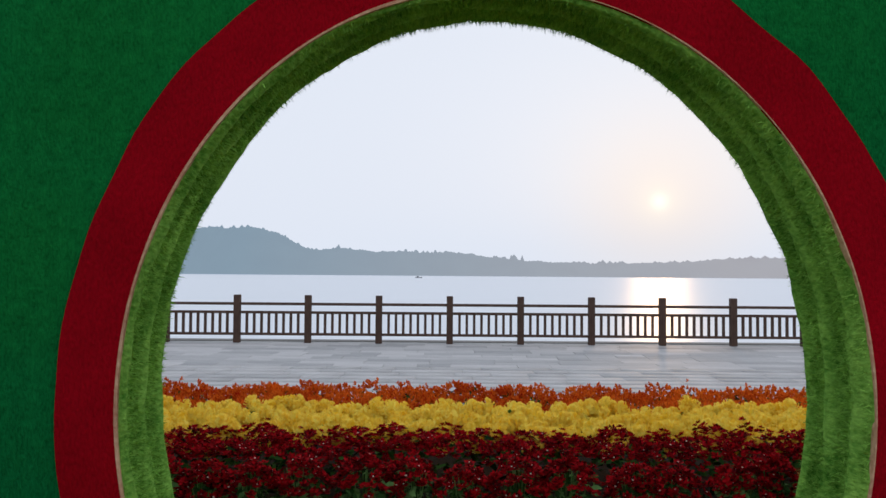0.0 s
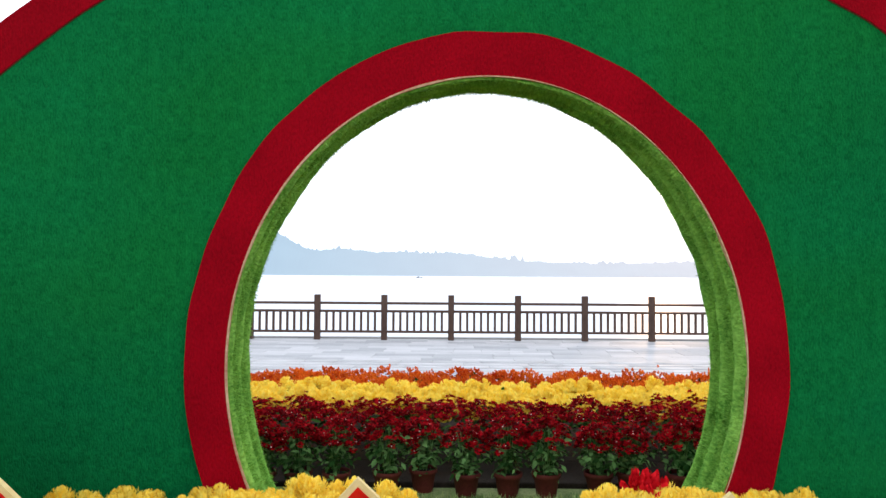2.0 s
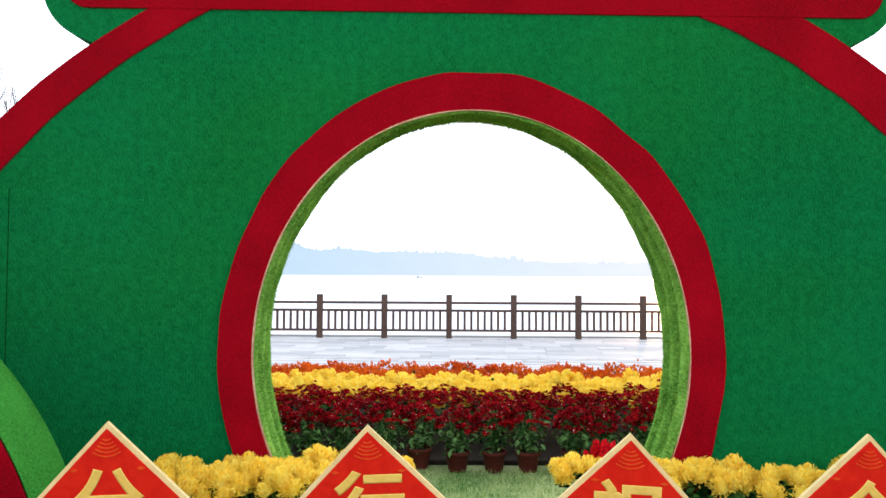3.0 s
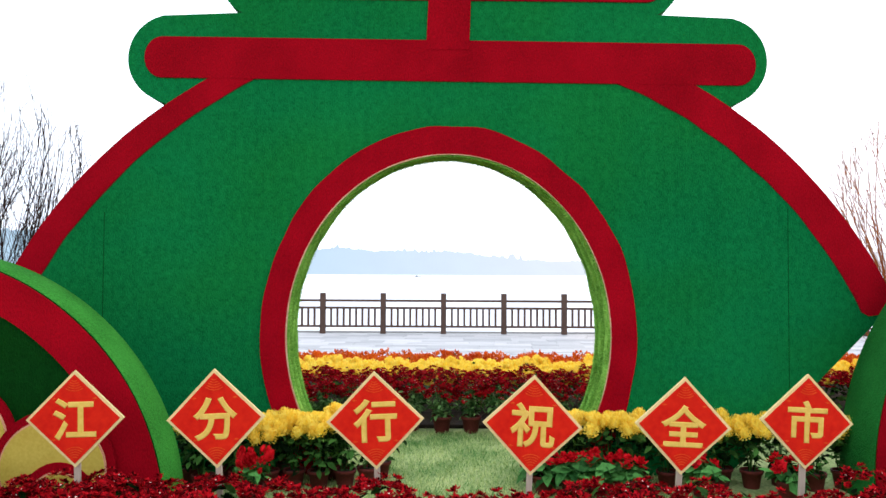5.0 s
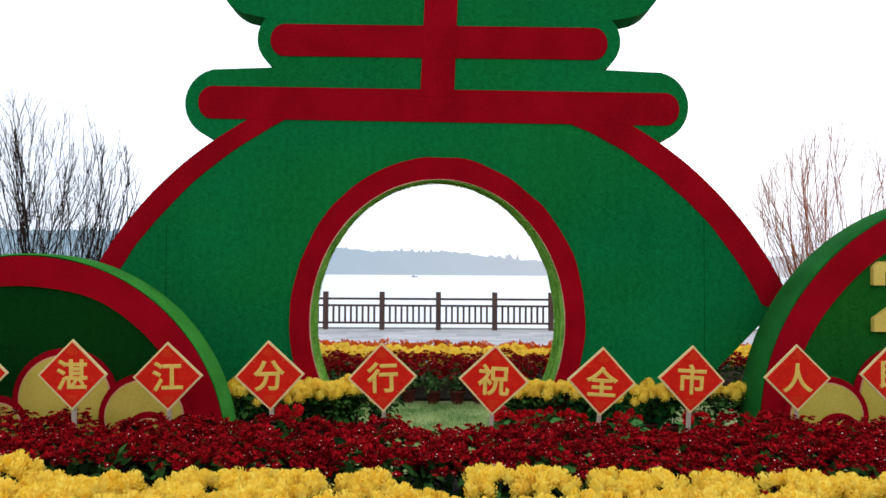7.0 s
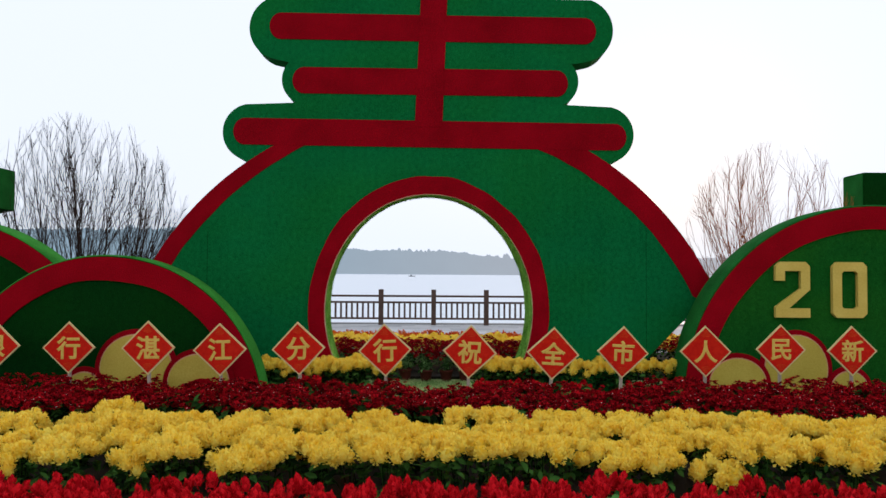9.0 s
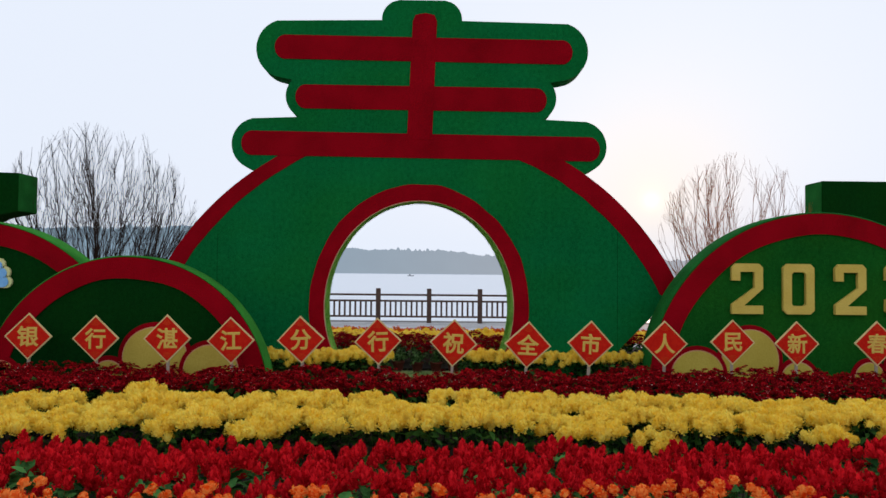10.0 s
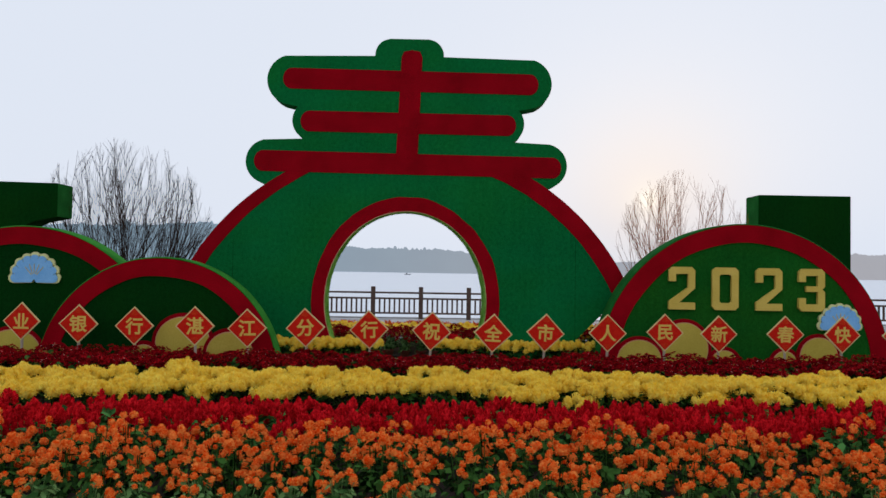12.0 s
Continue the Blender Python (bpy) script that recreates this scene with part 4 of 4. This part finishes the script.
# ---- bare shrubs behind the arch ----
def bare_tree(x, y, label, seed, height, wide, off, mid_z, fan_out, stems, bark, thick):
    """A many-stemmed leafless shrub: stems fan from the foot, fork into limbs and end in long fine shoots."""
    rng = random.Random(seed)
    ob = thing("bare_tree", (x, y, G), label, "tree", "bare shrubs")

    def tube(bm, pts, r0, r1, sides):
        prev = None
        for i, p in enumerate(pts):
            d = (pts[min(i + 1, len(pts) - 1)] - pts[max(i - 1, 0)]).normalized()
            s = d.cross(Vector((0.3, 1, 0.1))).normalized()
            u = d.cross(s)
            r = r0 + (r1 - r0) * i / (len(pts) - 1)
            ring = [bm.verts.new(p + (s * math.cos(6.2832 * k / sides) + u * math.sin(6.2832 * k / sides)) * r) for k in range(sides)]
            if prev:
                for k in range(sides):
                    bm.faces.new((prev[k], prev[(k + 1) % sides], ring[(k + 1) % sides], ring[k]))
            prev = ring

    def inside(p, grow):
        return p.z < 1.0 or ((p.x - off) / wide) ** 2 + (p.y / (wide * 0.8)) ** 2 + ((p.z - mid_z) / (height - mid_z)) ** 2 < grow

    twigs = bmesh.new()

    def run(start, direction, length, step, wander, lift, grow):
        pts, p, d = [start.copy()], start.copy(), direction.normalized()
        for _ in range(max(2, round(length / step))):
            d = (d + Vector((rng.gauss(0, wander), rng.gauss(0, wander), lift))).normalized()
            q = p + d * step
            if len(pts) > 1 and not inside(q, grow):
                break
            p = q
            pts.append(p.copy())
        return pts, d

    def off_shoot(d, angle):
        a = rng.random() * 6.283
        side = d.cross(Vector((math.cos(a), math.sin(a), 0.2))).normalized()
        return (d * math.cos(angle) + side * math.sin(angle)).normalized()

    def twig(start, d, length, r, level, grow):
        pts, d = run(start, d, length, 0.085, 0.055, 0.022, grow)
        tube(twigs, pts, r, r * 0.45, 3)
        if level < 2:
            for p in pts[1:-1]:
                if rng.random() < (0.50 if level == 0 else 0.30):
                    twig(p, off_shoot(d, rng.uniform(0.22, 0.46)), length * rng.uniform(0.3, 0.6), r * 0.62, level + 1, grow * 1.03)

    trunk = bmesh.new()
    tube(trunk, [Vector((0, 0, -0.05)), Vector((0.02, 0.0, 0.12)), Vector((0, 0.01, 0.24))], 0.12, 0.085, 8)
    part("trunk", trunk, bark, ob)
    for i in range(stems):
        lean = -1 + 2 * (i + 0.5) / stems
        lean = math.copysign(abs(lean) ** 1.1, lean) + rng.gauss(0, 0.06)
        depth = rng.uniform(-0.9, 0.9) * math.sqrt(max(0.08, 1 - min(1.0, lean * lean)))
        grow = rng.uniform(0.78, 1.0)
        limb = bmesh.new()
        foot = Vector((lean * 0.07, depth * 0.05, 0.10))
        d0 = Vector((lean * fan_out, depth * fan_out * 0.7, 1.0))
        r0 = thick * rng.uniform(0.012, 0.019)
        pts, d = run(foot, d0, rng.uniform(0.75, 1.25), 0.12, 0.03, 0.03, grow)
        tube(limb, pts, r0, r0 * 0.72, 6)
        for k in range(rng.choice((2, 3, 3))):
            sp, sd = run(pts[-1 - (k % 2)], off_shoot(d, rng.uniform(0.08, 0.36)), rng.uniform(1.4, 2.7), 0.11, 0.038, 0.022, grow)
            r1 = r0 * rng.uniform(0.50, 0.68)
            tube(limb, sp, r1, r1 * 0.30, 5)
            for p in sp[1:]:
                if rng.random() < 0.44:
                    twig(p, off_shoot(sd, rng.uniform(0.15, 0.42)), rng.uniform(0.35, 0.95), max(0.0040, r1 * 0.46) * thick ** 0.5, 0, grow * 1.02)
        for p in pts[3:]:
            if rng.random() < 0.5:
                twig(p, off_shoot(d, rng.uniform(0.3, 0.6)), rng.uniform(0.4, 0.9), r0 * 0.26, 0, grow)
        part("limb", limb, bark, ob)
    tagged(part("twig_mass", twigs, bark, ob), kind="stuff")
    return ob


bare_tree(-4.80, 4.60, "leafless shrub with many thin upright dark twigs", 7, 3.68, 1.56, 0.06, 2.0, 1.16, 33, BARK, 0.92)
bare_tree(4.60, 3.72, "leafless shrub with fine twigs, low-sun glow painted into their colour", 11, 3.17, 1.13, 0.06, 1.95, 0.80, 26, BARK_BACKLIT, 0.66)

# ---- massed beds in front ----
bed("bed of massed deep red chrysanthemums before the signs", 21, (-5.7, 6.9, -0.42, 0.60), 0.25, (DEEP_RED,), top=0.855, radius=0.178, heads=70, head=DAISY, size=0.032, drop=0.07, leaf_n=60, leaf_size=0.09, dots=True, top_var=0.028, low=0.1)
for seed, rect in ((28, (-5.7, -1.15, 0.64, 0.84)), (29, (2.15, 6.9, 0.64, 0.84))):
    bed("bed of massed deep red chrysanthemums under the turf mound", seed, rect, 0.25, (DEEP_RED,), ground_out=0.05, top=0.865, radius=0.165, heads=50, head=DAISY, size=0.031, drop=0.07, leaf_n=15, leaf_size=0.06, dots=True, top_var=0.028, low=0.1)
bed("bed of massed bright yellow chrysanthemums", 22, (-5.7, 6.9, -1.87, -0.55), 0.31, (YELLOW,), top=0.802, radius=0.150, heads=31, head=POMPOM, size=0.056, drop=0.055, leaf_n=56, leaf_size=0.07, lean=0.7, top_var=0.029, low=0.06, stems=6, jitter=0.010)
bed("bed of bright red plumed blooms among green leaves", 23, (-5.7, 6.9, -3.12, -2.20), 0.25, (BRIGHT_RED,), LEAF_TEAL, top=0.745, radius=0.13, heads=19, head=FLAME, size=0.037, drop=0.08, leaf_n=40, leaf_size=0.085, lean=0.3, top_var=0.028, low=0.08)
bed("bed of round orange marigolds on leafy stems", 24, (-5.7, 6.9, -4.25, -3.22), 0.26, (ORANGE,), LEAF, top=0.785, radius=0.135, heads=14, head=GLOBE, size=0.032, drop=0.13, leaf_n=75, leaf_size=0.06, top_var=0.065, low=0.02, stems=8)

# ---- beds beyond the arch ----
bed("bed of deep red chrysanthemums beyond the arch", 25, (-4.0, 5.6, 4.15, 4.75), 0.27, (DEEP_RED,), ground_out=0.12, top=0.90, radius=0.18, heads=62, head=DAISY, size=0.031, drop=0.09, leaf_n=40, leaf_size=0.06, dots=True, top_var=0.03, low=0.1)
bed("bed of yellow chrysanthemums beyond the arch", 26, (-4.0, 5.8, 4.75, 5.85), 0.29, (YELLOW,), top=0.83, radius=0.18, heads=19, head=POMPOM_FAR, size=0.064, drop=0.08, leaf_n=24, leaf_size=0.07, top_var=0.016, low=0.2)
bed("bed of rust-orange plumed flowers beyond the arch", 27, (-4.0, 5.8, 5.95, 7.1), 0.26, (RUST,), top=0.80, radius=0.17, heads=80, head=PLUME, size=0.031, drop=0.085, leaf_n=85, leaf_size=0.055, top_var=0.014, low=0.2)


# ---- potted plants ----
def pot_bm(r=0.088, h=0.15):
    bm = bmesh.new()
    prof_p = [(0.0, 0.0), (r * 0.70, 0.0), (r * 0.72, 0.006), (r * 0.93, h * 0.80), (r * 1.04, h * 0.81), (r * 1.07, h * 0.98), (r * 1.03, h), (r * 0.94, h * 0.985), (r * 0.90, h * 0.86)]
    rings = [[bm.verts.new((rr * math.cos(6.2832 * k / 20), rr * math.sin(6.2832 * k / 20), zz)) for k in range(20)] for rr, zz in prof_p[1:]]
    for a, b in zip(rings, rings[1:]):
        for k in range(20):
            bm.faces.new((a[k], a[(k + 1) % 20], b[(k + 1) % 20], b[k]))
    bm.faces.new(rings[0])
    return bm


def soil_bm(r=0.078, z=0.128):
    bm = bmesh.new()
    mid = bm.verts.new((0, 0, z + 0.012))
    ring = [bm.verts.new((r * math.cos(6.2832 * k / 16), r * math.sin(6.2832 * k / 16), z)) for k in range(16)]
    for k in range(16):
        bm.faces.new((mid, ring[k], ring[(k + 1) % 16]))
    return bm


def potted(name, label, seed, bloom_mat, leaf_mat, group, pot=1.0, **kw):
    """One potted flower: pot, soil, blooms, leaves and stems."""
    rng = np.random.default_rng(seed)
    ob = thing(name, (0, 0, G), label, "potted flower", group)
    part("pot", pot_bm(0.088 * pot, 0.15 * pot), POT, ob, "red clay pot", smooth=True)
    part("soil", soil_bm(0.078 * pot, 0.128 * pot), SOIL, ob)
    arr = plants(rng, [(0, 0)], 0.13 * pot, **kw)
    for key, mat, mass in (("bloom", bloom_mat, "bloom_mass"), ("heart", HEART, "heart_mass"), ("leaf", leaf_mat, "foliage"), ("stem", leaf_mat, "stalk_mass")):
        if key in arr:
            child = array_part(mass, *arr[key], mat, ob)
            child["kind"] = "stuff"
    return ob


def repeat(models, spots, rng):
    used = set()
    for i, (x, y) in enumerate(spots):
        src = models[i % len(models)]
        m = pose(x, y, G, 0, 0, rng.uniform(0, 360))
        if src not in used:
            used.add(src)
            src.matrix_basis = m
        else:
            copy_thing(src, m)


prng = random.Random(5)
reds = [potted("potted_chrysanthemum", "potted deep red chrysanthemum with leggy grey-green stems", 50 + k, DEEP_RED, LEAF_GREY, "potted red chrysanthemums", top=0.455, radius=0.155, heads=95, head=DAISY, size=0.031,
               drop=0.125, leaf_n=250, leaf_size=0.046, dots=True, top_var=0.025, low=0.0, stems=16) for k in range(4)]
spots = [(-2.5 + 0.262 * i + prng.gauss(0, 0.03), 3.88 + prng.gauss(0, 0.035)) for i in range(21)]
repeat(reds, spots, prng)
yel = [potted("potted_chrysanthemum", "potted yellow chrysanthemum beside the archway foot", 60 + k, YELLOW, LEAF, "potted yellow chrysanthemums", pot=0.82, top=0.45, radius=0.15, heads=18, head=POMPOM_NEAR, size=0.056,
              drop=0.055, leaf_n=110, leaf_size=0.068, top_var=0.02, low=0.03, stems=9) for k in range(3)]
yspots = [(-1.04, 2.06), (-0.87, 2.08), (-0.70, 2.05), (-0.53, 2.08), (-0.38, 2.14), (-1.22, 2.02), (-1.44, 1.94), (-1.58, 2.12), (-1.32, 2.20), (-0.96, 2.27), (-0.62, 2.28), (-0.31, 2.32),
          (0.74, 2.26), (0.92, 2.18), (1.08, 2.22), (1.28, 2.22), (1.46, 2.20), (1.64, 2.08), (1.83, 2.09), (2.04, 2.18), (2.22, 2.12), (2.44, 2.18), (2.62, 2.06), (2.84, 2.12), (0.98, 2.36), (-0.62, 2.36)]
repeat(yel, yspots, prng)
poin = [potted("potted_poinsettia", "potted red poinsettia with dark green leaves", 70 + k, BRIGHT_RED, LEAF_TEAL, "potted poinsettias", pot=0.82, top=0.25, radius=0.12, heads=11, head=BRACT, size=0.055,
               drop=0.05, leaf_n=64, leaf_size=0.112, top_var=0.02, low=0.02, stems=5) for k in range(2)]
combs = [potted("potted_cockscomb", "potted red cockscomb with upright crimson plumes", 73 + k, BRIGHT_RED, LEAF_TEAL, "potted cockscombs", pot=0.82, top=tall, radius=0.10, heads=16, head=FLAME, size=0.036,
                drop=0.05, leaf_n=50, leaf_size=0.08, top_var=0.02, low=0.02, stems=5) for k, tall in enumerate((0.47, 0.29))]
repeat(combs, [(0.84, 2.36), (-1.06, 1.70)], prng)
repeat(poin, [(0.79, 1.96), (0.96, 1.88), (1.13, 1.92), (1.30, 1.88), (1.80, 1.86), (2.34, 1.84)], prng)

mari = [potted("potted_marigold", "potted orange marigold at the edge of the bed", 75 + k, ORANGE, LEAF_GREY, "potted marigolds", top=0.31, radius=0.14, heads=13, head=GLOBE, size=0.029,
               drop=0.14, leaf_n=90, leaf_size=0.05, top_var=0.02, low=0.0, stems=9) for k in range(3)]
repeat(mari, [(-2.9 + 0.27 * i + prng.gauss(0, 0.025), -4.40 + prng.gauss(0, 0.03)) for i in range(27)], prng)

# ---- grass blades on the lawn seen through the doorway ----
rngb = np.random.default_rng(80)
nbl = 26000
bx = rngb.uniform(-1.4, 1.8, nbl)
by = rngb.uniform(1.2, 3.85, nbl)
blade = (np.array(((-0.5, 0, 0), (0.5, 0, 0), (0.0, 0.35, 1.0))), np.array(((0, 1, 2),)))
bn = np.stack((rngb.normal(0, 0.5, nbl), rngb.normal(0, 0.5, nbl), np.ones(nbl)), 1)
bv, bf = scatter([blade], rngb, np.stack((bx, by, np.full(nbl, G - 0.002)), 1), frames_for(rngb, bn), np.stack((np.full(nbl, 0.006), np.full(nbl, 0.006), 0.02 + 0.035 * rngb.random(nbl)), 1))
tagged(array_part("grass", bv, bf, BLADE), "short trampled green and straw grass blades", "grass", kind="stuff")

# ---- promenade paving ----
pave = thing("pavement", (0, 0, PROM), "promenade of long grey stone slabs in mixed tones", "pavement", kind="structure")
part("bedding", box_bm(-60, 60, 9.45, 18.31, -0.14, -0.012), KERB, pave, "pale mortar bedding")
prs = random.Random(12)
slab_meshes = {}
for ln in (0.6, 0.9, 1.2):
    me = part("paving_slab", box_bm(0.004, ln - 0.004, 0.004, 0.396, -0.03, 0, 0.003), SLAB, pave)
    slab_meshes[ln] = me.data
    bpy.data.objects.remove(me)
far_v, far_f, near = [], [], 0
for j in range(22):
    y = 9.5 + 0.4 * j
    reach = 26 if j > 8 else 16
    x = -reach + prs.uniform(0, 0.6)
    while x < reach + 4:
        ln = prs.choice((0.6, 0.9, 1.2))
        dz = prs.uniform(-0.002, 0.002)
        if 10 <= j and abs(x - 0.6) < 8.2 and near < 300:
            c = new("paving_slab", slab_meshes[ln])
            c.parent, c.location = pave, (x, y, dz)
            near += 1
        else:
            k = len(far_v)
            x0, x1, y0, y1 = x + 0.004, x + ln - 0.004, y + 0.004, y + 0.396
            far_v += [(x0, y0, dz), (x1, y0, dz), (x1, y1, dz), (x0, y1, dz), (x0, y0, dz - 0.03), (x1, y0, dz - 0.03), (x1, y1, dz - 0.03), (x0, y1, dz - 0.03)]
            far_f += [(k, k + 1, k + 2, k + 3), (k, k + 4, k + 5, k + 1), (k + 1, k + 5, k + 6, k + 2), (k + 2, k + 6, k + 7, k + 3), (k + 3, k + 7, k + 4, k)]
        x += ln
tagged(array_part("paving_slabs", far_v, far_f, SLAB, pave), kind="stuff")
